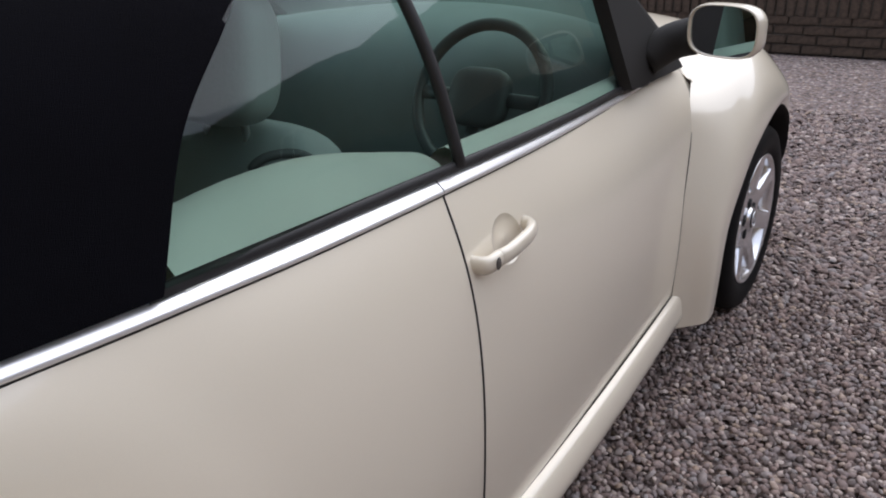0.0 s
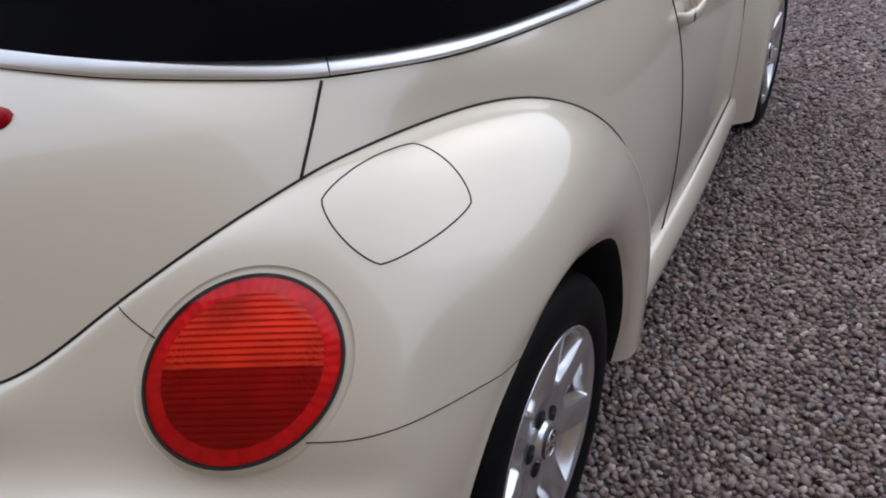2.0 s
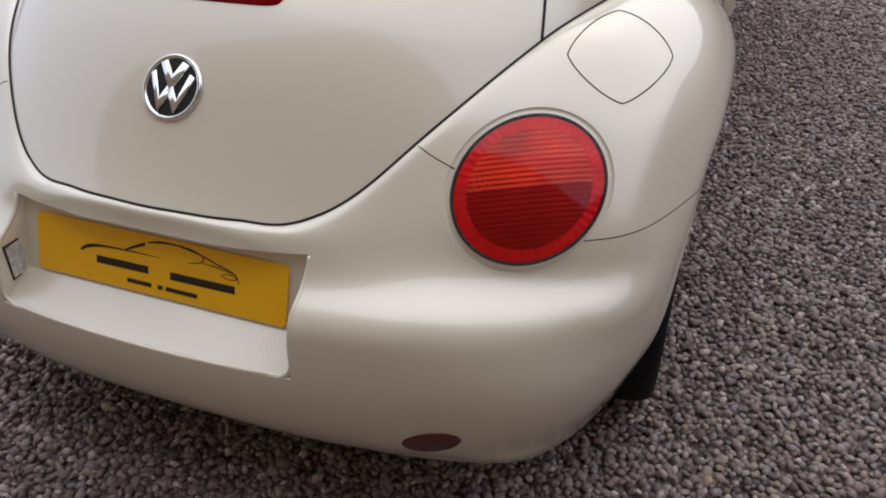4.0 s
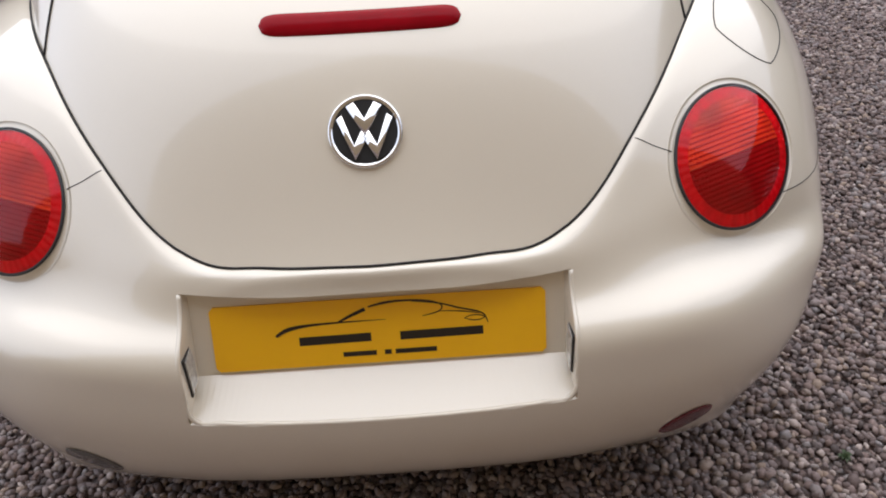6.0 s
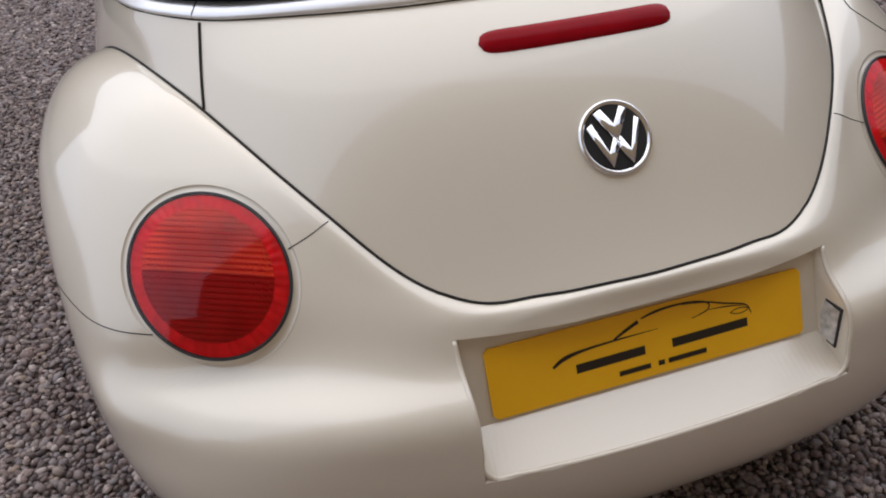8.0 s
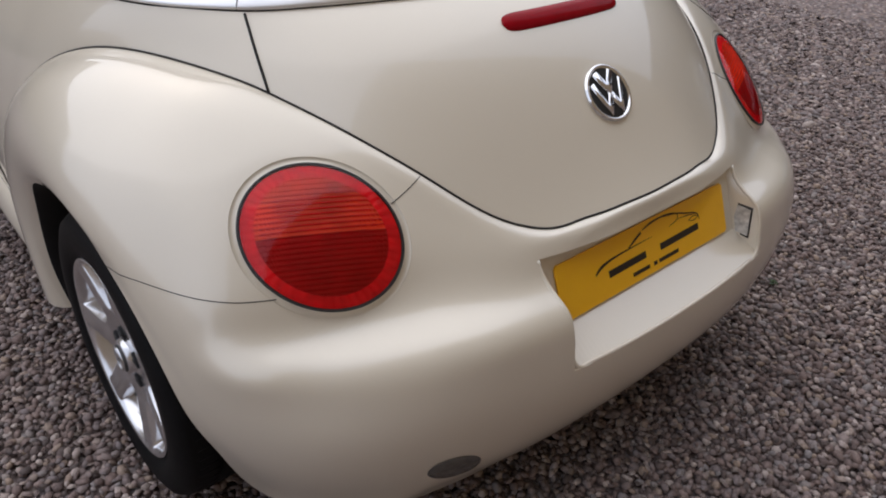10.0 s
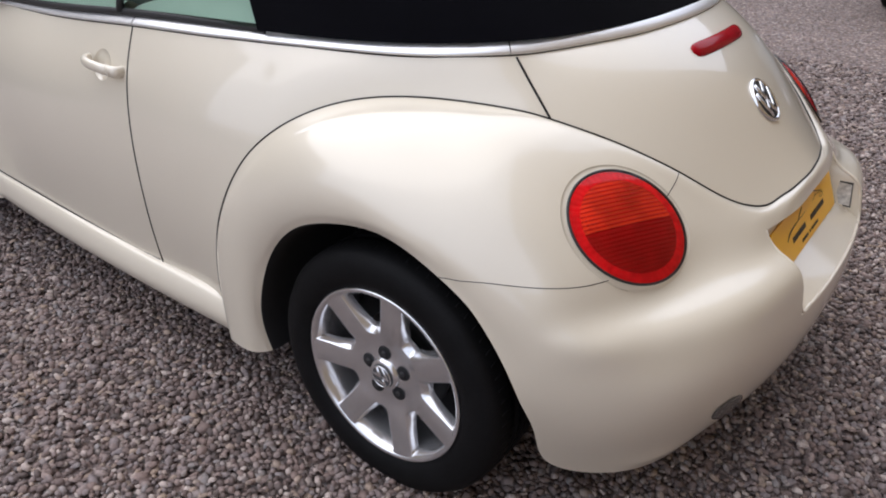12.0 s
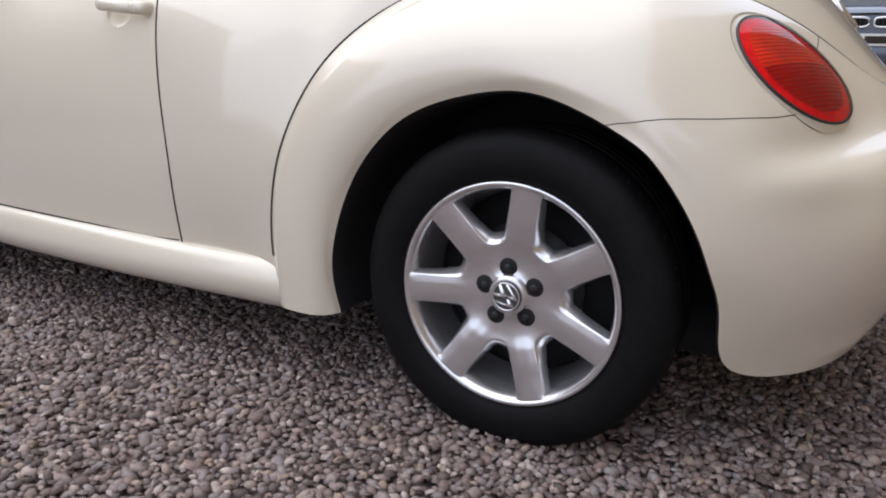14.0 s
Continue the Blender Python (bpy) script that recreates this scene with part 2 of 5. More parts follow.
# Lower body: the rear wing from its foot before the wheel, over the arch, then the bumper; each line runs from the fold to the arch lip or the bumper's lower edge.
WING = [
    [(.830, .548, .190), (.850, .530, .191), (.862, .500, .192), (.866, .460, .193), (.862, .420, .194), (.850, .398, .195), (.829, .386, .195)],
    [(.840, .557, .330), (.858, .535, .328), (.869, .503, .325), (.873, .465, .321), (.871, .430, .317), (.861, .410, .314), (.844, .395, .311)],
    [(.838, .545, .470), (.856, .525, .466), (.868, .495, .462), (.874, .455, .457), (.873, .410, .451), (.864, .380, .447), (.850, .358, .444)],
    [(.831, .517, .566), (.852, .493, .562), (.868, .460, .555), (.876, .415, .544), (.876, .367, .532), (.867, .335, .522), (.853, .320, .515)],
    [(.807, .430, .715), (.833, .412, .702), (.858, .386, .680), (.874, .350, .650), (.879, .308, .617), (.873, .280, .594), (.860, .265, .579)],
    [(.750, .262, .844), (.787, .257, .834), (.830, .245, .808), (.862, .228, .764), (.879, .208, .710), (.880, .190, .668), (.867, .177, .641)],
    [(.677, .044, .902), (.727, .044, .897), (.787, .042, .870), (.838, .040, .820), (.871, .036, .760), (.879, .032, .711), (.866, .030, .681)],
    [(.598, -.153, .897), (.655, -.150, .890), (.725, -.146, .860), (.790, -.139, .810), (.843, -.130, .753), (.871, -.116, .702), (.862, -.107, .665)],
    [(.553, -.240, .877), (.610, -.246, .864), (.677, -.252, .832), (.741, -.248, .784), (.799, -.239, .729), (.846, -.226, .667), (.857, -.214, .612)],
    [(.480, -.365, .828), (.540, -.365, .818), (.610, -.362, .784), (.682, -.352, .738), (.756, -.330, .684), (.827, -.296, .624), (.853, -.261, .572)],
    [(.410, -.462, .776), (.480, -.458, .760), (.570, -.450, .725), (.665, -.445, .680), (.752, -.420, .620), (.818, -.371, .555), (.845, -.317, .495)],
    [(.328, -.545, .711), (.420, -.545, .690), (.530, -.545, .647), (.635, -.532, .600), (.735, -.507, .540), (.802, -.446, .470), (.831, -.355, .405)],
]
BUMPER = [
    [(.244, -.591, .683), (.360, -.608, .662), (.490, -.618, .612), (.618, -.616, .553), (.712, -.580, .472), (.770, -.496, .388), (.797, -.377, .310)],
    [(.190, -.605, .685), (.320, -.624, .653), (.450, -.652, .597), (.572, -.654, .522), (.664, -.610, .428), (.718, -.528, .318), (.752, -.394, .208)],
    [(.150, -.613, .687), (.260, -.638, .650), (.380, -.680, .582), (.490, -.688, .505), (.572, -.662, .410), (.631, -.604, .292), (.664, -.525, .195)],
    [(.120, -.618, .688), (.210, -.641, .650), (.310, -.692, .577), (.400, -.710, .495), (.470, -.692, .400), (.520, -.652, .304), (.545, -.606, .226)],
    [(.070, -.622, .689), (.130, -.643, .650), (.190, -.708, .577), (.240, -.735, .490), (.283, -.732, .405), (.315, -.704, .315), (.330, -.660, .250)],
    [(.000, -.626, .690), (.000, -.644, .650), (.000, -.713, .577), (.000, -.745, .490), (.000, -.747, .410), (.000, -.718, .315), (.000, -.670, .255)],
]


def with_lip(line):
    """Rolls the edge beside the fold over, as on a pressed wing, and sets the flat band round the arch off by a soft crease."""
    a, b = np.array(line[0]), np.array(line[1])
    k = np.clip((.52 - a[0]) / .22, 0, 1) if a[2] < .84 else 0
    out = a * 0.76 + b * 0.24 + np.array((.001, -.002, .003)) * (1 - k) + np.array((.001, -.0075, .0055)) * k
    line = [tuple(a), tuple(out)] + list(line[1:])
    if a[0] > .45:
        c, d, e = (np.array(q) for q in line[-3:])
        line = line[:-2] + [tuple(d + (c - d) * .16), tuple(d + (e - d) * .10), tuple(e)]
    return line


FOLD = 31


def upper_body(stations, nu=340):
    """The upper body's grid: column FOLD lies on the fold above the wing, the columns after it are tucked away or go on down the door."""
    s = [np.array(q, float) for q in stations]
    s = s + [q * (-1, 1, 1) for q in s[-2::-1]]
    rows = []
    for q in s:
        if abs(q[3][1]) < .56 and q[3][1] < .52:
            rows.append(np.r_[spline(q[:4], FOLD + 1), q[3] + (q[4] - q[3]) * np.linspace(0, 1, 9)[1:, None]])
        else:
            d = np.r_[0, np.cumsum(np.linalg.norm(np.diff(q, axis=0), axis=1) ** 0.75)]
            rows.append(spline_at(d, q, np.r_[np.linspace(0, d[3], FOLD + 1), np.linspace(d[3], d[4], 9)[1:]]))
    rows = np.array(rows)
    step = np.linalg.norm(np.diff(rows, axis=0), axis=2).mean(axis=1) ** 0.75
    d = np.r_[0, np.cumsum(step)]
    return spline_at(d, rows, np.linspace(0, d[-1], nu))


def evened(n, cells):
    """A matrix that takes waves shorter than so many cells out of a line of n points."""
    d = np.diff(np.eye(n), 2, axis=0)
    return np.linalg.inv(np.eye(n) + (cells / (2 * math.pi)) ** 4 * d.T @ d)


LID_DOWN, LID_OUT = np.array((0, -.700, -.714)), np.array((0, -.714, .700))


def lid_terms(p):
    x, a = (p[..., 0] / .5) ** 2, (p @ LID_DOWN + .48) / .3
    return np.stack([x ** i * a ** j for i in range(4) for j in range(4)], -1)


def lid_shape():
    """One even dome through the tail's stations: the weights of its terms."""
    p = np.array([q[:4] for q in UPPER[-1:] + TAIL]).reshape(-1, 3)
    p = np.r_[p, [(0, -.482, .835), (.07, -.482, .833), (.154, -.349, .968), (0, -.356, .968)]]
    stiff = np.diag([.03 * (max(0, i - 1) + max(0, j - 2)) ** 2 + 1e-7 for i in range(4) for j in range(4)])
    b = lid_terms(p)
    return np.linalg.solve(b.T @ b + stiff, b.T @ (p @ LID_OUT))


LID = lid_shape()


def to_dome(p):
    """How far each point of the tail stands off the even dome."""
    w = np.clip((.60 - np.abs(p[..., 0])) / .12, 0, 1) * (p[..., 1] < .05)
    w = w * w * (3 - 2 * w)
    return (w * (lid_terms(np.where(w[..., None] > 0, p, 0)) @ LID - p @ LID_OUT))[..., None] * LID_OUT


upper = upper_body(UPPER + TAIL)
shift = to_dome(upper)
shift[:, FOLD + 1:] = shift[:, FOLD:FOLD + 1]
upper = upper + shift
lower = loft([with_lip(s) for s in WING + BUMPER], 520, 64)
lower = lower + to_dome(lower[:, 0])[:, None] * np.clip(1 - np.arange(64) / 16, 0, 1)[None, :, None]


def pressed(g):
    """Draws in the hollow above the bumper's shelf and swells the shelf."""
    n = np.cross(np.gradient(g, axis=0), np.gradient(g, axis=1))
    n /= np.linalg.norm(n, axis=2)[..., None] + 1e-12
    out = g - np.array((0, .3, .5))
    n *= np.sign((n * out).sum(axis=2))[..., None]
    x, y, z = np.abs(g[..., 0]), g[..., 1], g[..., 2]
    k = (np.interp(x, (0, .5, .58, .66, .74), (.607, .605, .598, .588, .582)) - z) / .032
    ease = lambda v: np.clip(v, 0, 1) ** 2 * (3 - 2 * np.clip(v, 0, 1))
    away = ease((x - .12) / .16) * ease((-.36 - y) / .15)
    return g + n * (.0120 * k * np.exp(.5 - k * k / 2) * away)[..., None]


# Tail lamp: centre, two half axes and the way it faces.
LC = Vector((.6032, -.4346, .7247))
LA, LB = Vector((-.0834, .0264, .0692)), Vector((.0757, .0933, .0553))
LN = Vector((.339, -.667, .663)).normalized()


def swollen(g):
    """Brings the wing up to the lamp's plane round the lamp."""
    made = g.copy()
    m = np.linalg.inv(np.array((LA, LB, LN)).T)
    ramp = np.clip(np.arange(g.shape[1]) / 14, 0, 1)[None, :]
    for s in (1, -1):
        p = (g * (s, 1, 1) - np.array(LC)) @ m.T
        q = np.hypot(p[..., 0], p[..., 1])
        d = p[..., 2]
        t = np.clip((3.2 - q) / 2.1, 0, 1)
        w = t * t * (3 - 2 * t) * ramp * (np.abs(d) < .12) * (g[..., 0] * s > .3)
        goal = -.0025 - .020 * np.maximum(q - 1.05, 0)
        made += (w * np.clip(goal - d, -.004, .03))[..., None] * np.array(LN) * (s, 1, 1)
    return made



def faired(g, around, down):
    """Evens out ripples between the stations; the fold and the lower edge stay."""
    j = np.arange(g.shape[1])
    w = np.clip((j - 1) / 9, 0, 1) * np.clip((59 - j) / 5, 0, 1)
    m = np.einsum("ab,bjc->ajc", evened(g.shape[0], around), g)
    m = np.einsum("jk,akc->ajc", evened(g.shape[1], down), m)
    return g + (m - g) * w[None, :, None]


def even_lip(g):
    """Draws the arch's lip in one even sweep."""
    w = np.clip((np.arange(g.shape[1]) - 55) / 5, 0, 1)[None, :] * np.clip((g[:, -1:, 2] - .36) / .10, 0, 1)
    return g + (np.einsum("ab,bjc->ajc", evened(g.shape[0], 26), g) - g) * w[..., None]


lower = pressed(even_lip(faired(swollen(faired(lower, 44, 22)), 16, 11)))



def gap_y(z):
    """The door's rear edge."""
    return 0.866 + 0.118 * max(0.0, z - 0.50) ** 1.1


def lid_edge(c):
    """Negative inside the boot lid: the plane down from the trim's joint to the fold."""
    x, y, z = abs(c[0]), c[1], c[2]
    return x - (.548 + (.995 - z) * 0.11) + (y + .135 + (.995 - z) * 0.86) * 0.35


DISH, DISH_A, DISH_B = Vector((.7930, 1.030, .829)), Vector((0, .047, .0025)), Vector((-.012, 0, .040))
DISH_N = DISH_A.cross(DISH_B).normalized()


def oval_place(p, c, a, b, n):
    m = Matrix((a, b, n)).transposed().inverted()
    return m @ (p - c)


def cut_oval(bm, c, a, b, n, side, cuts=2):
    """Opens a clean oval hole in a panel."""
    flip = Vector((side, 1, 1))
    c, a, b, n = (Vector([p * q for p, q in zip(w, flip)]) for w in (c, a, b, n))

    def q(p):
        w = oval_place(p, c, a, b, n)
        return math.hypot(w.x, w.y) if abs(w.z) < .08 else 99
    edges = {e for f in bm.faces if q(f.calc_center_median()) < 1.45 for e in f.edges}
    if not edges:
        return bm
    bmesh.ops.subdivide_edges(bm, edges=list(edges), cuts=cuts, use_grid_fill=True)
    old = {v for v in bm.verts if v.is_boundary}
    bmesh.ops.delete(bm, geom=[f for f in bm.faces if q(f.calc_center_median()) < 1.0], context="FACES")
    bm.verts.ensure_lookup_table()
    for v in bm.verts:
        if v.is_boundary and v not in old and q(v.co) < 1.25 and all(not e.is_boundary or e.other_vert(v) not in old or q(v.co) < 1.05 for e in v.link_edges):
            near = [e for e in v.link_edges if e.is_boundary]
            if any(q(e.other_vert(v).co) < 1.25 for e in near):
                w = oval_place(v.co, c, a, b, n)
                k = math.hypot(w.x, w.y)
                if abs(k - 1) < .16:
                    v.co = c + a * w.x / k + b * w.y / k + n * w.z
    return bm


def above_fold(keep):
    """A panel of the upper body with a crisp edge at the fold."""
    bm = grid_mesh(grid_mesh(bmesh.new(), upper[:, :FOLD + 1], keep), upper[:, FOLD:], keep)
    bmesh.ops.remove_doubles(bm, verts=[v for v in bm.verts if v.co.y > .53], dist=1e-6)
    return bm


def build_body():
    for side in (1, -1):
        door = grid_mesh(bmesh.new(), upper, lambda c: c[0] * side > 0 and c[1] > gap_y(c[2]) and c[2] > .275)
        cut_oval(door, DISH, DISH_A, DISH_B, DISH_N, side, 4)
        d = part("door", door, PAINT, CAR)
        quarter = above_fold(lambda c: c[0] * side > 0 and c[1] <= gap_y(c[2]) and lid_edge(c) > 0)
        part("quarter_panel", quarter, PAINT, CAR)
        wing = grid_mesh(bmesh.new(), lower, lambda c: c[0] * side > 0 and not in_bumper(c))
        cut_oval(wing, LC, LA * 1.10, LB * 1.10, LN, side)
        part("rear_wing", wing, PAINT, CAR)
    part("boot_lid", above_fold(lambda c: c[1] < .2 and lid_edge(c) <= 0), PAINT, CAR)


def in_bumper(c):
    """Below the seam that runs from the arch to the lamp and from the lamp to the boot lid."""
    return c[1] < 0 and c[2] < np.interp(abs(c[0]), (0, .42, .421, .489, .70, .855, .90), (1, 1, .777, .756, .655, .634, .63))


build_body()

# Rear bumper with the number plate's recess cut through it.
RX, RTOP, RLOW = .299, .655, .484


def build_bumper():
    bm = grid_mesh(bmesh.new(), lower, in_bumper)
    for side in (1, -1):
        cut_oval(bm, LC, LA * 1.10, LB * 1.10, LN, side)
    for co, no in (((RX, 0, 0), (1, 0, 0)), ((-RX, 0, 0), (1, 0, 0)), ((0, 0, RTOP), (0, 0, 1)), ((0, 0, RLOW), (0, 0, 1))):
        bmesh.ops.bisect_plane(bm, geom=bm.verts[:] + bm.edges[:] + bm.faces[:], plane_co=co, plane_no=no)
    cut = [f for f in bm.faces if abs(f.calc_center_median().x) < RX and RLOW < f.calc_center_median().z < RTOP and f.calc_center_median().y < -.55]
    bmesh.ops.delete(bm, geom=cut, context="FACES")
    rim = []
    for e in bm.edges:
        if e.is_boundary and all(abs(v.co.x) < RX + 1e-4 and RLOW - 1e-4 < v.co.z < RTOP + 1e-4 and v.co.y < -.55 for v in e.verts):
            rim.append([v.co.copy() for v in e.verts])
    bumper = part("rear_bumper", bm, PAINT, CAR)
    rec = bmesh.new()

    def inner(c):
        z = .519 + (c.z - RLOW) / (RTOP - RLOW) * (.648 - .519)
        return Vector((c.x * .972, -.614 - (.634 - z) * .41, z))
    made = {}

    def v(c):
        k = (round(c.x, 5), round(c.y, 5), round(c.z, 5))
        if k not in made:
            made[k] = rec.verts.new(c)
        return made[k]
    for a, b in rim:
        ring = (v(a), v(b), v(inner(b)), v(inner(a)))
        if len(set(ring)) == 4:
            rec.faces.new(ring)
    q = [rec.verts.new(inner(Vector(c))) for c in ((-RX, 0, RLOW), (RX, 0, RLOW), (RX, 0, RTOP), (-RX, 0, RTOP))]
    rec.faces.new(q)
    bmesh.ops.recalc_face_normals(rec, faces=rec.faces)
    part("plate_recess", rec, PAINT, bumper, smooth=False)

    def edge_y(x, z):
        return min((p for e in rim for p in e), key=lambda p: (p.x - x) ** 2 + (p.z - z) ** 2).y
    way = np.linspace(RTOP - .003, RLOW + .02, 8)
    line = [(-RX, edge_y(-RX, z), z) for z in way] + [(x, edge_y(x, RLOW), RLOW) for x in np.linspace(-RX + .016, RX - .016, 22)] + [(RX, edge_y(RX, z), z) for z in way[::-1]]
    lip = spline(np.array(line), 120) + np.array((0, .0042, 0))
    part("recess_lip", tube(lip, .0042, 8), PAINT, bumper)
    return bumper


BUMPER_OB = build_bumper()


def seams():
    fold = lower[:, 0] + np.array((0, 0, .0012))
    fold[:, 0] += np.sign(fold[:, 0]) * .0012 * (np.abs(fold[:, 0]) > .3)
    fold = fold[(fold[:, 1] < .4) | (fold[:, 2] > .300)]
    part("shut_line", tube(fold, .0022, 6), GAP, CAR)
    for s in (1, -1):
        m = (lambda q: q) if s > 0 else flip_x
        gap = [(x, gap_y(z), z) for x, z in ((.757, .945), (.79, .83), (.822, .65), (.828, .5), (.82, .38), (.808, .283))]
        part("shut_line", tube(on_surface(upper, m(gap), 40, .0003), .0021, 6), GAP, CAR)
        lid = [(.546, -.131, .993), (.556, -.175, .945), (.562, -.225, .884)]
        part("shut_line", tube(on_surface(upper, m(lid), 16, .0005), .0026, 6), GAP, CAR)
        seam = [(.860, -.172, .634), (.845, -.20, .640), (.80, -.30, .640), (.75, -.40, .645), (.70, -.452, .656)]
        part("seam", tube(on_surface(lower, m(seam), 30, -.0001), .0009, 6), GAP, CAR)
        seam = [(.489, -.465, .760), (.450, -.460, .772), (.424, -.455, .784)]
        part("seam", tube(on_surface(lower, m(seam), 10, -.0001), .0009, 6), GAP, CAR)


seams()

# Bright trim strip along the window line, with its dark rubber.
BELT = [s[0] for s in UPPER + TAIL]
belt_line = spline(np.array(BELT + flip_x(BELT[-2::-1])), 400)
belt_line = belt_line + to_dome(belt_line)


def trim_band():
    """A flat bright band that leans in above the window line."""
    t = np.gradient(belt_line, axis=0)
    out = np.stack([t[:, 1], -t[:, 0], 0 * t[:, 0]], 1)
    out /= np.linalg.norm(out, axis=1)[:, None]
    if out[0, 0] < 0:
        out = -out
    rows = [belt_line + out * a + np.array((0, 0, h)) for a, h in ((-.006, .001), (.0030, .0015), (.0045, .0045), (.0030, .0085), (-.010, .0205), (-.016, .0235), (-.022, .0225))]
    return np.array(rows)


part("trim_strip", grid_mesh(bmesh.new(), trim_band()), CHROME, CAR, "satin bright strip along the window line")
part("trim_rubber", tube(belt_line + np.array((0, 0, -.0010)), .0020, 8, rz=.0018), GAP, CAR)


def trim_joints():
    """Butt joints where the strip meets the boot lid's and the doors' edges."""
    rows = trim_band()
    for x, y in ((.548, -.112), (.744, .918)):
        for s in (1, -1):
            k = int(np.argmin((rows[2][:, 0] - x * s) ** 2 + (rows[2][:, 1] - y) ** 2))
            part("trim_joint", tube(rows[1:6, k], .0011, 6), GAP, CAR)


trim_joints()


def sill(side):
    lines = []
    for y, top, out in ((.535, (.803, .284), (.840, .206)), (1.0, (.806, .286), (.842, .206)), (1.5, (.799, .293), (.832, .212)), (1.90, (.786, .302), (.814, .222))):
        (x0, z0), (x1, z1) = top, out
        lines.append([(x0, y, z0), (x0 + .016, y, z0 - .006), (x1 - .003, y, z1 + .040), (x1, y, z1 + .012), (x1 - .02, y, z1 - .030), (x1 - .09, y, z1 - .05)])
    g = loft(lines, 40, 16, mirrored=False) * (side, 1, 1)
    bm = grid_mesh(bmesh.new(), g)
    for i in (0, -1):
        bm.faces.new([bm.verts.new(p) for p in g[i]])
    line = [(side * (x + .002), y, z + .001) for x, y, z in spline([(s[0][0], s[0][1], s[0][2]) for s in lines], 60) if y > .866]
    part("shut_line", tube(line, .0019, 6), GAP, CAR)
    return part("sill", bm, PAINT, CAR)


sill(1), sill(-1)


def wheel_segment():
    """A window of the wheel with half a spoke on either side of it."""
    def inside(r, d):
        across = r * math.sin(math.pi / 7) - abs(d) * math.cos(math.pi / 7)
        half = .0290 + .0055 * (r - .11) / .09
        t = (across - half, r - .101)
        return min(-.006 * math.log(sum(math.exp(-v / .006) for v in t)) + .002, .2095 - r)

    def height(r):
        return float(np.interp(r, (.0, .032, .045, .060, .085, .110, .140, .170, .194, .216), (.084, .0810, .0750, .0738, .0772, .0838, .0880, .0908, .0938, .0960)))
    r0, n = .160, 96
    rows = [[] for _ in range(12)]
    for k in range(n + 1):
        a = 2 * math.pi * k / n
        c, s = math.cos(a), math.sin(a)
        lo, hi = 0.0, .12
        for _ in range(30):
            m = (lo + hi) / 2
            lo, hi = (m, hi) if inside(math.hypot(r0 + m * c, m * s), m * s) > 0 else (lo, m)
        w = np.array((lo * s, r0 + lo * c))
        lo, hi = 0.0, .20
        for _ in range(34):
            m = (lo + hi) / 2
            y, z = m * s, r0 + m * c
            ok = .030 < math.hypot(y, z) < .2165 and z > 0 and abs(math.atan2(y, z)) < math.pi / 7
            lo, hi = (m, hi) if ok else (lo, m)
        b = np.array((lo * s, r0 + lo * c))
        mid = np.array((0, r0))
        inner = lambda d: w + (mid - w) / np.linalg.norm(mid - w) * d
        for i, f in enumerate((1.0, .82, .62, .42, .22, .08, 0.0)):
            q = w + (b - w) * f
            rows[i].append((height(np.linalg.norm(q)) + .0025 * min(1, 1.7 * f), q[0], q[1]))
        top = height(np.linalg.norm(w))
        for i, (d, h) in enumerate(((.0008, .0006), (.0026, .0040), (.0055, .010), (.0075, .017), (.0085, .025))):
            q = inner(d * (1 + 1.3 * max(0, -c) ** 3))
            rows[7 + i].append((top - h, q[0], q[1]))
    bm = grid_mesh(bmesh.new(), np.array(rows))
    bmesh.ops.remove_doubles(bm, verts=bm.verts, dist=1e-6)
    bmesh.ops.recalc_face_normals(bm, faces=bm.faces)
    return bm


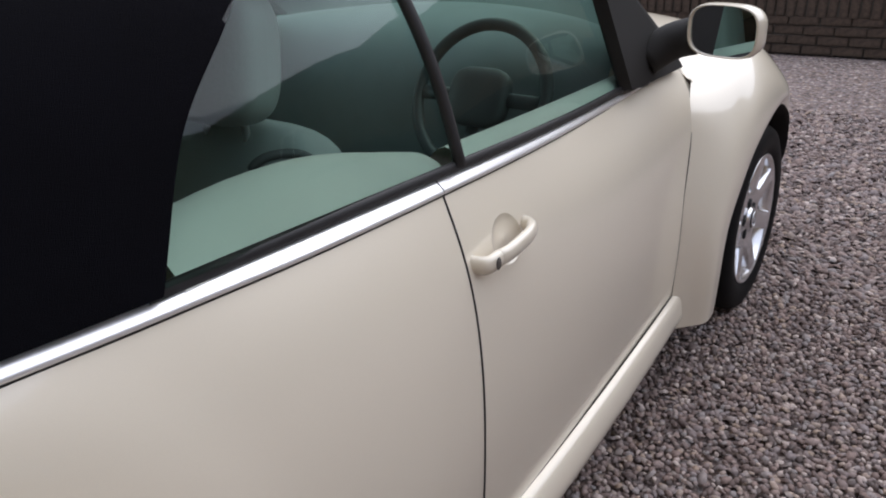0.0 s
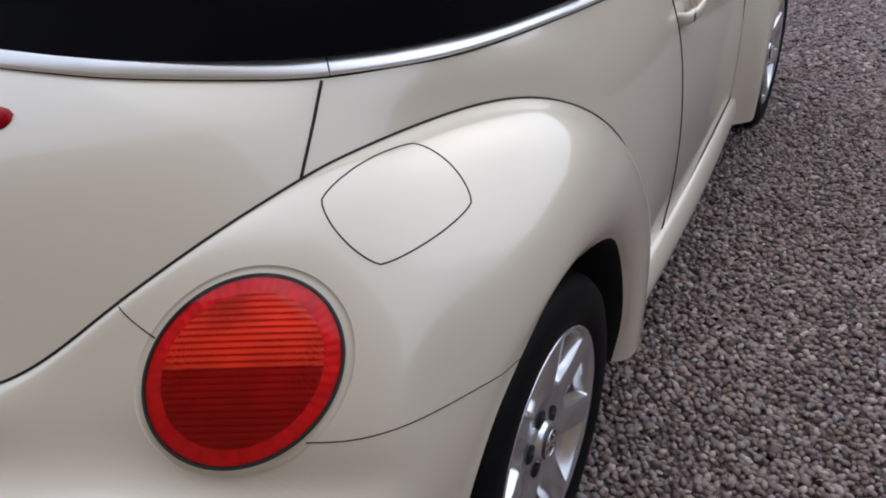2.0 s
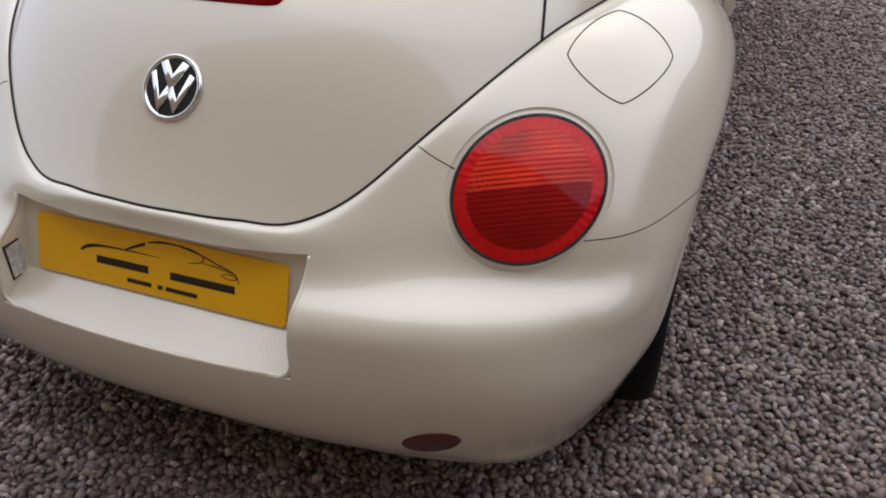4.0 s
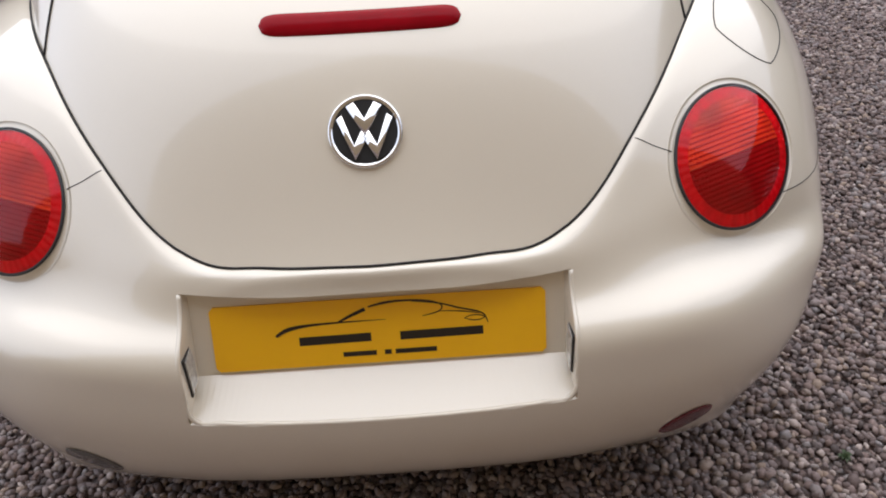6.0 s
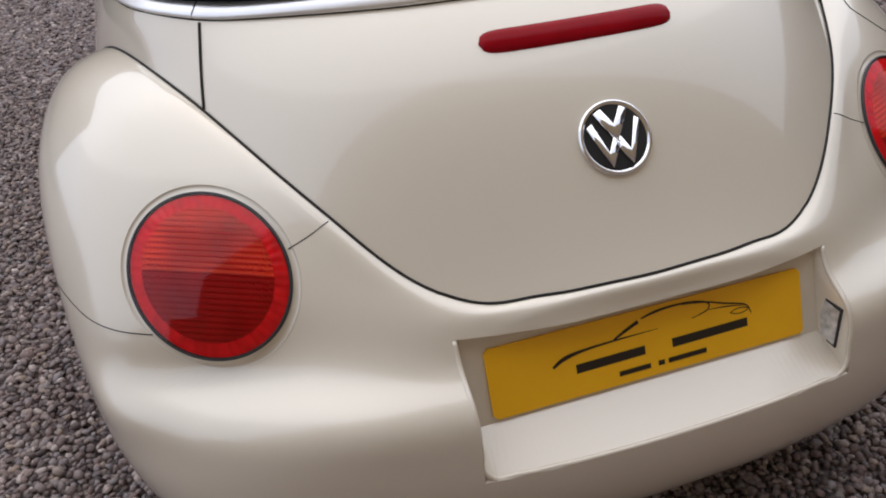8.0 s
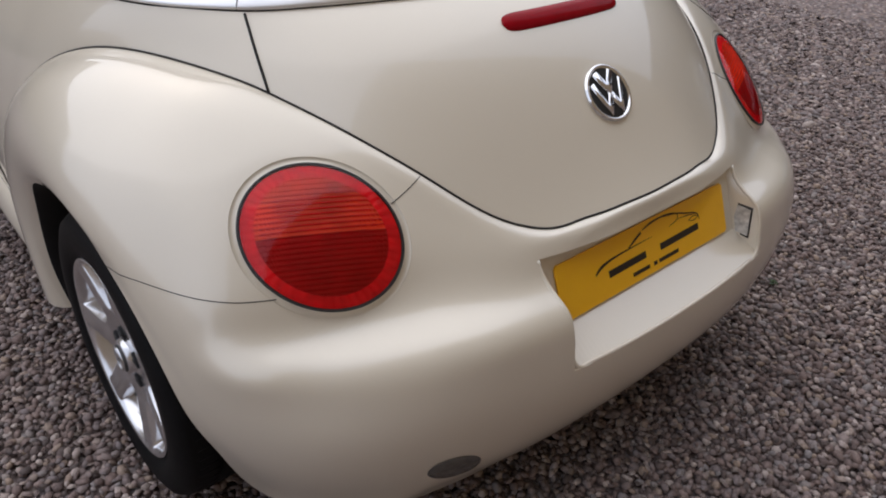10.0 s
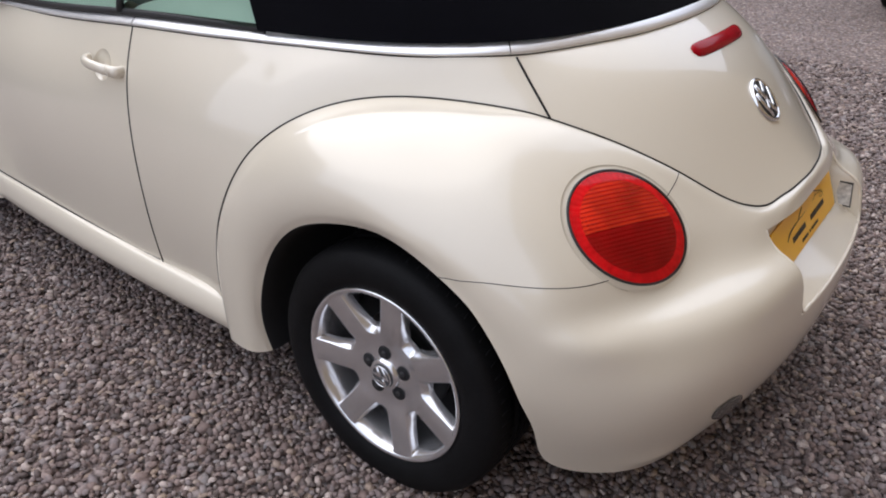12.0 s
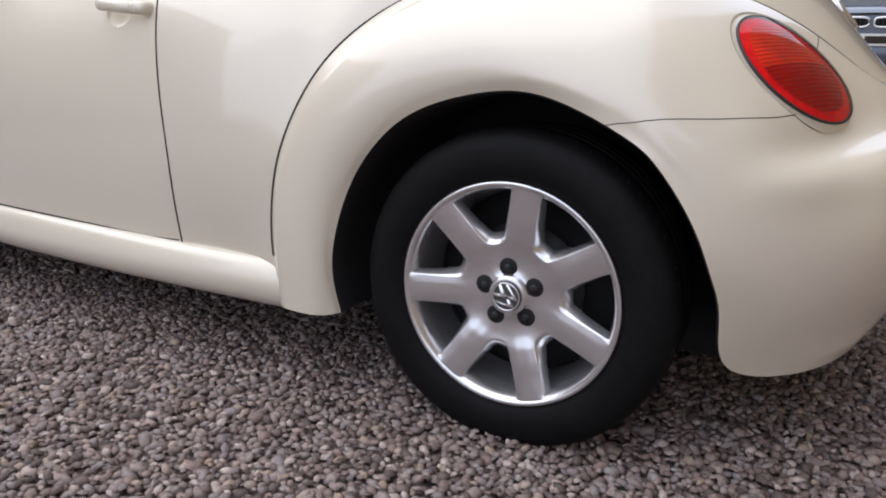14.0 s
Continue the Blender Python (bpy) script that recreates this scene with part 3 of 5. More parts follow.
def wheel(side, y):
    x = .742 * side
    root = new("wheel")
    root.parent = CAR
    root.location = (x, y, .300)
    root.rotation_euler = (0, 0, 0 if side > 0 else math.pi)
    prof = [(.222, -.09), (.24, -.100), (.27, -.106), (.298, -.098), (.312, -.085), (.316, -.05), (.316, -.034), (.309, -.033), (.309, -.025), (.3165, -.024), (.3165, -.005), (.309, -.004), (.309, .004), (.3165, .005), (.3165, .024), (.309, .025), (.309, .033), (.316, .034), (.316, .05), (.312, .083), (.302, .098), (.280, .107), (.255, .108), (.236, .104), (.224, .097), (.216, .088)]
    part("tyre", lathe(prof, 96), TYRE, root, "black road tyre with worn tread")
    grooves = bmesh.new()
    for k in range(70):
        m = Matrix.Rotation(2 * math.pi * k / 70, 4, "X")
        box(grooves, (-.019, -.0018, -.008), (.019, .0018, .0004), m=m @ Matrix.Translation((.057, 0, .3150)) @ Matrix.Rotation(radians(5), 4, "Y") @ Matrix.Rotation(.2, 4, "Z"))
        box(grooves, (-.008, -.0014, -.006), (.008, .0014, .0004), m=m @ Matrix.Translation((.0145, .006, .3165)) @ Matrix.Rotation(.5, 4, "Z"))
    part("tread", grooves, TYRE, root)
    part("rim_barrel", lathe([(.150, -.08), (.186, -.07), (.188, -.012)], 64), RUBBER, root)
    barrel = [(.203, .062), (.213, .086), (.2205, .094), (.2215, .099), (.218, .1015), (.211, .0985), (.205, .088), (.199, .066), (.193, .03), (.188, -.012)]
    part("rim", lathe(barrel, 96), ALLOY, root, "silver alloy rim")
    part("brake_cavity", lathe([(.0, -.02), (.12, -.02), (.198, -.03), (.2, -.06)], 48), DARK, root)
    part("brake_disc", lathe([(.07, .0), (.125, .0), (.125, .010), (.07, .010)], 48), RUBBER, root)
    for k in range(7):
        bm = wheel_segment()
        bmesh.ops.rotate(bm, cent=(0, 0, 0), matrix=Matrix.Rotation(radians(-9) + (k + .5) * 2 * math.pi / 7, 3, "X"), verts=bm.verts)
        part("spoke", bm, ALLOY, root)
    part("hub", lathe([(.0, .088), (.028, .0908), (.034, .0910), (.038, .0885), (.041, .0780)], 48), ALLOY, root)
    for k in range(5):
        a = -2 * math.pi * k / 5 + radians(5)
        bm = lathe([(.0, .0), (.0165, .0), (.0182, -.0030)], 24)
        bmesh.ops.translate(bm, vec=(.0806, -.0535 * math.sin(a), .0535 * math.cos(a)), verts=bm.verts)
        hole = part("bolt_hole", bm, DARK, root)
        bm = lathe([(.0, .008), (.006, .008), (.007, .006), (.007, .0)], 6)
        bmesh.ops.translate(bm, vec=(.0754, -.0535 * math.sin(a), .0535 * math.cos(a)), verts=bm.verts)
        part("wheel_bolt", bm, RUBBER, hole)
    cap = part("hub_cap", lathe([(.0, .0960), (.024, .0957), (.0295, .0945), (.0312, .088)], 40), PLASTIC, root, "dark grey cap with a silver emblem")
    m = Matrix.Translation((.0962, 0, 0)) @ Matrix.Rotation(radians(60), 4, "X") @ Matrix.Rotation(radians(90), 4, "Z") @ Matrix.Rotation(radians(90), 4, "X")
    part("emblem_ring", emblem_ring(.0285, .0016, m), ALLOY, cap)
    for shape in CHEVRONS:
        part("emblem_chevron", emblem_chevron(.0285, .0016, m, *shape), ALLOY, cap)
    return root


def emblem_ring(r, h, m):
    """A plain raised ring in the xy plane, facing z."""
    bm = bmesh.new()
    n = 56
    ring = []
    for k in range(n):
        a = 2 * math.pi * k / n
        c, s = math.cos(a), math.sin(a)
        ring.append([bm.verts.new((q * c, q * s, z)) for q, z in ((r, 0), (r * .985, h), (r * .90, h), (r * .885, 0))])
    for k in range(n):
        p, q = ring[k], ring[(k + 1) % n]
        for j in range(3):
            bm.faces.new((p[j], q[j], q[j + 1], p[j + 1]))
    bmesh.ops.recalc_face_normals(bm, faces=bm.faces)
    bmesh.ops.transform(bm, matrix=m, verts=bm.verts)
    return bm


def emblem_chevron(r, h, m, a, b, c, wide):
    """A plain raised chevron: two bars from a to the foot b and on to c, mitred there."""
    a, b, c = (Vector(q) for q in (a, b, c))
    u, v = (b - a).normalized(), (c - b).normalized()
    side = lambda w: Vector((-w.y, w.x)) * wide
    k = (side(u) + side(v)).normalized()
    k = k * (wide / max(.35, k.dot(side(u)) / wide))
    out = [a + side(u), b + k, c + side(v), c - side(v), b - k, a - side(u)]
    out = [q * min(1, .93 / q.length) for q in out]
    bm = bmesh.new()
    lo = [bm.verts.new((q.x * r, q.y * r, 0)) for q in out]
    hi = [bm.verts.new((q.x * r * .985, q.y * r * .985, h)) for q in out]
    bm.faces.new((hi[0], hi[1], hi[4], hi[5])), bm.faces.new((hi[1], hi[2], hi[3], hi[4]))
    for i in range(6):
        bm.faces.new((lo[i], lo[(i + 1) % 6], hi[(i + 1) % 6], hi[i]))
    bmesh.ops.recalc_face_normals(bm, faces=bm.faces)
    bmesh.ops.transform(bm, matrix=m, verts=bm.verts)
    return bm


CHEVRONS = (((-.43, .83), (0, .10), (.43, .83), .135), ((-.80, .45), (-.37, -.75), (0, -.06), .125), ((0, -.06), (.37, -.75), (.80, .45), .125))


for side in (1, -1):
    for y in (0, 2.509):
        wheel(side, y)


def wheel_housing(side, y, grid):
    """Dark liner from the arch's lip inwards."""
    lip = [p for p in grid[:, -1] if p[0] * side > .745]
    lip = np.array(lip)
    rows = []
    for dx, k in ((0, 1.0), (-.012, .985), (-.05, .985), (-.30, .97)):
        q = lip.copy()
        q[:, 0] += dx * side
        q[:, 1] = y + (q[:, 1] - y) * k
        q[:, 2] = .30 + (q[:, 2] - .30) * k
        rows.append(q)
    part("wheel_housing", grid_mesh(bmesh.new(), np.array(rows)), DARK, CAR)
    bm = lathe([(.02, .50), (.40, .50)], 40, arc=(0, math.pi))
    bmesh.ops.scale(bm, vec=(side, 1, 1), verts=bm.verts)
    bmesh.ops.translate(bm, vec=(0, y, .30), verts=bm.verts)
    part("housing_wall", bm, DARK, CAR)


for side in (1, -1):
    wheel_housing(side, 0, lower)
# The lower second box is unseen, added to block light under the tail.
part("floor_pan_and_blocker", (lambda b: (box(b, (-.62, -.44, .17), (.62, 3.0, .26)), box(b, (-.55, -.50, .155), (.55, -.34, .25)), b)[2])(bmesh.new()), DARK, CAR)

# Tail lamps.


def lamp_disc(rings, height, depth=0.0, pick=None, ribs=0.0, n=120, beads=0.0):
    """An oval dome in the lamp's plane; pick(u, v) chooses faces by the lamp's own level and cross directions."""
    level = Vector((LN.y, -LN.x, 0)).normalized()
    rise = LN.cross(level).normalized()
    if rise.z < 0:
        rise = -rise
    bm = bmesh.new()
    grid = []
    for q in rings:
        row = []
        for k in range(n):
            a = 2 * math.pi * k / n
            p = LA * (q * math.cos(a)) + LB * (q * math.sin(a))
            h = height * (1 - q * q) + depth
            v = p.dot(rise) / .125
            if ribs:
                h += ribs * (1 - (v * 15.0) % 1.0)
            h += beads * math.cos(52 * a)
            row.append((bm.verts.new(LC + p + LN * h), p.dot(level) / .125, v))
        grid.append(row)
    for i in range(len(rings) - 1):
        for k in range(n):
            c = [grid[i][k], grid[i][(k + 1) % n], grid[i + 1][(k + 1) % n], grid[i + 1][k]]
            if pick is None or pick(sum(w[1] for w in c) / 4, sum(w[2] for w in c) / 4):
                bm.faces.new([w[0] for w in c])
    loose = [v for v in bm.verts if not v.link_faces]
    bmesh.ops.delete(bm, geom=loose, context="VERTS")
    return bm


def mirror_mesh(bm, side):
    if side < 0:
        bmesh.ops.scale(bm, vec=(-1, 1, 1), verts=bm.verts)
        bmesh.ops.reverse_faces(bm, faces=bm.faces)
    return bm


def tail_lamp(side):
    root = part("tail_lamp", mirror_mesh(lamp_disc(np.linspace(.90, 1.0, 3), 0.006, -.006), side), RUBBER, CAR, "round red and amber tail lamp")
    fine = np.linspace(0.001, .812, 106)
    # Faces in the dips take the darker reds, as painted groove shade.
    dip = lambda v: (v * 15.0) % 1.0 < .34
    for nm, m, pick, drop, label in (("upper_lens", LENS_AMBER, lambda u, v: v > .02 and not dip(v), 0, "ribbed amber-red upper lens"), ("upper_groove", LENS_GROOVE_SHADE, lambda u, v: v > .02 and dip(v), .0004, ""),
                                     ("lower_lens", LENS_DARK, lambda u, v: v <= .02 and not dip(v), 0, "ribbed deep red lower lens"), ("lower_groove", LENS_DEEP_SHADE, lambda u, v: v <= .02 and dip(v), .0004, "")):
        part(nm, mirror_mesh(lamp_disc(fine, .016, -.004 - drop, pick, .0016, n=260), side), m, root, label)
    part("lens_rim", mirror_mesh(lamp_disc(np.linspace(.808, .985, 7), .016, -.0030, n=416, beads=.0004), side), LENS_RIM, root)
    cover = part("lens_cover", outward(mirror_mesh(lamp_disc(np.linspace(.001, .985, 20), .020, .001), side), (0, .6, .2)), CLEAR, root, "clear domed cover")
    cover.visible_shadow = False
    turn = np.linspace(0, 2 * math.pi, 97)
    loop = [LC + LA * (.993 * math.cos(a)) + LB * (.993 * math.sin(a)) - LN * .001 for a in turn]
    part("bezel", mirror_mesh(tube(loop, .0027, 10, ends=False), side), RUBBER, root)
    rows = []
    for k, d in ((1.104, None), (1.09, .0022), (1.05, .0035), (1.01, .0045), (.98, .005)):
        row = []
        for a in turn:
            p = np.array(LC + LA * (k * math.cos(a)) + LB * (k * math.sin(a)))
            e = closest_on(lower, np.array(LC + LA * (1.10 * math.cos(a)) + LB * (1.10 * math.sin(a))))[0]
            h = float(np.dot(e - np.array(LC), np.array(LN)))
            depth = h + .0004 if d is None else h * (k - 1) / .1 - d * .8
            row.append(p + np.array(LN) * depth)
        rows.append(row)
    part("surround", mirror_mesh(grid_mesh(bmesh.new(), np.array(rows)), side), PAINT, root, "cream dished ring round the lamp")


tail_lamp(1), tail_lamp(-1)

# Number plate: plain yellow, with a drawn emblem and bars for its lettering.
def plate_point(u, v, lift=0.0):
    """u from -0.5 to 0.5 across, v from 0 (foot) to 1 (head)."""
    return Vector((u * .52, -.660 + .041 * v - lift * .92, .525 + .099 * v + lift * .38))


def number_plate():
    bm = bmesh.new()
    top, low = [], []
    for u, v in ((-.5, .06), (-.488, 0), (.488, 0), (.5, .06), (.5, .94), (.488, 1), (-.488, 1), (-.5, .94)):
        top.append(bm.verts.new(plate_point(u, v, .004)))
        low.append(bm.verts.new(plate_point(u, v, .0)))
    bm.faces.new(top)
    for k in range(8):
        bm.faces.new((low[k], low[(k + 1) % 8], top[(k + 1) % 8], top[k]))
    bmesh.ops.recalc_face_normals(bm, faces=bm.faces)
    plate = part("number_plate", bm, YELLOW, CAR, "yellow dealer plate with a drawn emblem", smooth=False)

    def stroke(pts, widths):
        b = bmesh.new()
        p = spline(np.array([(x, y, 0) for x, y in pts]), 28)
        w = np.interp(np.linspace(0, 1, 28), np.linspace(0, 1, len(widths)), widths)
        t = np.gradient(p, axis=0)
        vs = []
        for a, d, k in zip(p, t, w):
            n = np.array((-d[1] * .111, d[0] * .52)) / (np.hypot(d[0] * .52, d[1] * .111) + 1e-9)
            vs.append([b.verts.new(plate_point(a[0] + s * n[0] * k / .52, a[1] + s * n[1] * k / .111, .0046)) for s in (-1, 1)])
        for q, r in zip(vs, vs[1:]):
            b.faces.new((q[0], q[1], r[1], r[0]))
        bmesh.ops.recalc_face_normals(b, faces=b.faces)
        return b
    arcs = (([(-.31, .50), (-.27, .60), (-.22, .64), (-.12, .66), (.02, .665)], (.0022, .0035, .0020, .0012, .0003)),
            ([(-.12, .67), (-.085, .75), (-.04, .84)], (.0016, .0026, .0030)),
            ([(-.03, .87), (.02, .92), (.07, .935), (.13, .92), (.18, .86), (.19, .80), (.175, .73), (.13, .68)], (.0012, .0022, .0016, .0014, .0012, .0010, .0010, .0005)),
            ([(.10, .915), (.18, .86), (.24, .77), (.30, .69), (.32, .60), (.325, .52)], (.0005, .0012, .0014, .0012, .0010, .0006)),
            ([(.18, .74), (.24, .72), (.30, .67)], (.0004, .0010, .0006)),
            ([(.255, .605), (.285, .645), (.315, .61), (.29, .565), (.255, .605)], (.0006, .0008, .0008, .0008, .0006)))
    for pts, w in arcs:
        part("emblem_line", stroke(pts, w), INK, plate)
    for u, w in ((-.135, .215), (.185, .25)):
        part("lettering_bar", stroke([(u - w / 2, .40), (u, .405), (u + w / 2, .41)], (.0072, .0072, .0072)), INK, plate)
    for u, w in ((-.065, .10), (.02, .02), (.105, .125)):
        part("lettering_bar", stroke([(u - w / 2, .16), (u, .16), (u + w / 2, .16)], (.0040, .0040, .0040)), INK, plate)


number_plate()


def plate_lamp(side):
    y, z = -.675, .548
    q = [(0, -.022, -.034), (0, .020, -.034), (0, .020, .031), (0, -.014, .031)]
    for nm, k, lift, m in (("lamp_housing", 1.06, .0015, RUBBER), ("lamp_glass", .93, .0030, LENS_CLEAR)):
        bm = bmesh.new()
        f = [bm.verts.new((side * (RX - .0045 - lift), y + b * k, z + c * k)) for a, b, c in q]
        g = [bm.verts.new((side * (RX + .004), y + b * k, z + c * k)) for a, b, c in q]
        bm.faces.new(f)
        for i in range(4):
            bm.faces.new((f[i], f[(i + 1) % 4], g[(i + 1) % 4], g[i]))
        bmesh.ops.recalc_face_normals(bm, faces=bm.faces)
        ob = part(nm, bm, m, BUMPER_OB if k > 1 else ob, smooth=False)


plate_lamp(1), plate_lamp(-1)


def surface_frame(grid, p, up=(0, 0, 1), away=(0, 0.3, 0.5)):
    q, n = closest_on(grid, p)
    if np.dot(n, q - np.array(away)) < 0:
        n = -n
    n = Vector(n)
    u = (Vector(up) - n * n.dot(Vector(up))).normalized()
    r = u.cross(n)
    m = Matrix((r, u, n)).transposed().to_4x4()
    m.translation = Vector(q)
    return m


def badge():
    m = surface_frame(upper, (0, -.481, .834))
    bm = lathe([(.0, .0040), (.045, .0036), (.049, .003), (.0505, .0060), (.0535, .0068), (.0560, .0055), (.0570, .0)], 72)
    bmesh.ops.transform(bm, matrix=m @ Matrix.Rotation(radians(-90), 4, "Y"), verts=bm.verts)
    b = part("boot_badge", bm, BRIGHT, CAR, "round chrome emblem")
    disc = lathe([(.0, .0046), (.0482, .0044)], 60)
    bmesh.ops.transform(disc, matrix=m @ Matrix.Rotation(radians(-90), 4, "Y"), verts=disc.verts)
    part("badge_ground", disc, GAP, b)
    for shape in CHEVRONS:
        part("badge_chevron", emblem_chevron(.0505, .0040, m @ Matrix.Translation((0, 0, .0040)), *shape), BRIGHT, b)


badge()


def brake_lamp():
    pts = [(-.158, -.354, .963), (-.08, -.360, .963), (0, -.362, .963), (.08, -.360, .963), (.158, -.354, .963)]
    line = on_surface(upper, pts, 60, .001, away=(0, .3, .5))
    bm, rings = bmesh.new(), []
    for k, c in enumerate(line):
        u = 2 * k / 59 - 1
        w = (1 - abs(u) ** 14) ** .5 * .999 + .001
        rings.append([(c[0], c[1] - .75 * w * .0195 * math.cos(a) - .66 * w * .008 * math.sin(a), c[2] - .66 * w * .0195 * math.cos(a) + .75 * w * .008 * math.sin(a)) for a in np.linspace(0, 2 * math.pi, 25)])
    grid_mesh(bm, np.array(rings))
    bmesh.ops.remove_doubles(bm, verts=bm.verts, dist=1e-6)
    bmesh.ops.recalc_face_normals(bm, faces=bm.faces)
    part("brake_lamp", bm, LENS_RED, CAR, "long red high-level brake lamp")


brake_lamp()


def fuel_flap():
    corners = [(.663, -.098, .893), (.770, -.124, .838), (.711, -.275, .806), (.606, -.243, .865)]
    pts = []
    mid = sum(np.array(c) for c in corners) / 4
    ax, ay = (np.array(corners[1]) - np.array(corners[3])) / 2, (np.array(corners[0]) - np.array(corners[2])) / 2
    for a in np.linspace(0, 2 * math.pi, 64, endpoint=False):
        c, s = math.cos(a), math.sin(a)
        k = .965 * (abs(c) ** 1.34 + abs(s) ** 1.34) ** (-1 / 1.34)
        pts.append(mid + ax * c * k + ay * s * k)
    loop = [closest_on(lower, p)[0] for p in pts]
    loop.append(loop[0])
    part("fuel_flap_gap", tube(loop, .0012, 6, ends=False), GAP, CAR)


fuel_flap()


def lower_reflector(side):
    m = surface_frame(lower, (.513 * side, -.676, .338), up=(0, 0, 1))
    bm = lathe([(.0, .0035), (.024, .0030), (.036, .0010), (.038, -.001)], 48)
    bmesh.ops.rotate(bm, cent=(0, 0, 0), matrix=Matrix.Rotation(radians(-90), 3, "Y"), verts=bm.verts)
    bmesh.ops.scale(bm, vec=(1.36, .93, 1), verts=bm.verts)
    bmesh.ops.transform(bm, matrix=m @ Matrix.Rotation(radians(16 * side), 4, "Z"), verts=bm.verts)
    part("lower_lamp", bm, LENS_FOG if side > 0 else LENS_SMOKE, CAR, "oval red fog lamp" if side > 0 else "oval smoky reversing lamp")


lower_reflector(1), lower_reflector(-1)


def door_handle(side):
    def s(p):
        return (p[0] * side, p[1], p[2])
    rows = []
    for k in np.linspace(1.02, .02, 9):
        row = []
        for a in np.linspace(0, 2 * math.pi, 49):
            e = closest_on(upper, np.array(DISH + DISH_A * math.cos(a) * max(k, .98) + DISH_B * math.sin(a) * max(k, .98)))[0]
            h = float(np.dot(e - np.array(DISH), np.array(DISH_N)))
            q = DISH + DISH_A * math.cos(a) * k + DISH_B * math.sin(a) * k + DISH_N * (h * k - math.copysign(.017 * (1 - k * k) ** .7 if k < 1 else -.0003, DISH_N.x))
            row.append(s(q))
        rows.append(row)
    h = part("door_handle", grid_mesh(bmesh.new(), np.array(rows)), PAINT, CAR, "cream pull handle over a round dish")
    pts = [s(p) for p in ((.8120, .9585, .8290), (.8160, .968, .8298), (.8185, .990, .8315), (.8190, 1.022, .834), (.8165, 1.050, .836), (.8060, 1.071, .837), (.7880, 1.078, .837))]
    part("grip", tube(spline(pts, 30), .0095, 14, rz=.0145), PAINT, h)
    pts = [s(p) for p in ((.7840, .9225, .8262), (.7980, .9235, .8265), (.8075, .9295, .8270), (.8118, .942, .8280), (.8120, .9565, .8288))]
    part("lock_cover", tube(spline(pts, 20), .0100, 14, rz=.0155), PAINT, h)
    bm = lathe([(.0, .0), (.0085, .0), (.0098, -.0012)], 24)
    bmesh.ops.scale(bm, vec=(1, .72, 1.12), verts=bm.verts)
    bmesh.ops.transform(bm, matrix=Matrix.Translation(s((.8224, .9420, .8280))) @ Matrix.Rotation(radians(0 if side > 0 else 180), 4, "Z"), verts=bm.verts)
    part("key_hole", bm, LENS_SMOKE if side > 0 else PAINT, h)


door_handle(1), door_handle(-1)

# Soft top, from the trim strip up to the roof.
HOOD = [
    [(.728, .440, .990), (.713, .478, 1.060), (.688, .540, 1.150), (.645, .665, 1.255), (.480, .800, 1.400), (.000, .900, 1.480)],
    [(.690, .180, 1.000), (.680, .225, 1.070), (.652, .310, 1.180), (.580, .460, 1.310), (.370, .640, 1.425), (.000, .760, 1.475)],
    [(.625, .000, 1.010), (.612, .040, 1.080), (.570, .130, 1.190), (.480, .280, 1.310), (.300, .460, 1.415), (.000, .560, 1.465)],
    [(.530, -.120, 1.016), (.515, -.080, 1.075), (.470, .010, 1.180), (.390, .150, 1.290), (.240, .340, 1.395), (.000, .460, 1.455)],
    [(.340, -.222, 1.024), (.330, -.180, 1.075), (.300, -.080, 1.180), (.240, .060, 1.280), (.140, .250, 1.380), (.000, .380, 1.445)],
    [(.000, -.268, 1.028), (.000, -.225, 1.078), (.000, -.120, 1.180), (.000, .030, 1.280), (.000, .220, 1.375), (.000, .340, 1.440)],
]
hood = loft(HOOD, 300, 110)
window = lambda c: c[1] < .3 and (abs(c[0]) / .455) ** 3.5 + (abs(c[2] - 1.215) / .112) ** 3.5 < 1
HOOD_OB = part("soft_top", grid_mesh(bmesh.new(), hood, lambda c: not window(c)), CLOTH, CAR, "raised black fabric roof")
part("rear_window", outward(grid_mesh(bmesh.new(), hood, window)), TINT, HOOD_OB, "tinted rear window").visible_shadow = False
edge = []
for a in np.linspace(0, 2 * math.pi, 97):
    c, s = math.cos(a), math.sin(a)
    k = (abs(c) ** 3.5 + abs(s) ** 3.5) ** (-1 / 3.5)
    x, z = .455 * c * k, 1.215 + .112 * s * k
    back = hood.reshape(-1, 3)
    d = (back[:, 0] - x) ** 2 + (back[:, 2] - z) ** 2 + (back[:, 1] > .35) * 1.0
    edge.append(back[d.argmin()])
part("window_seal", tube(edge, .006, 8, ends=False), RUBBER, HOOD_OB)
ROOF = [
    [(.605, .640, 1.350), (.380, .700, 1.447), (.000, .730, 1.482)],
    [(.600, 1.00, 1.375), (.380, 1.00, 1.465), (.000, 1.00, 1.500)],
    [(.590, 1.45, 1.355), (.380, 1.52, 1.430), (.000, 1.56, 1.460)],
]
r = [list(s) + flip_x(s[-2::-1]) for s in ROOF]
part("roof", grid_mesh(bmesh.new(), loft(r, 30, 40, mirrored=False)), CLOTH, HOOD_OB)


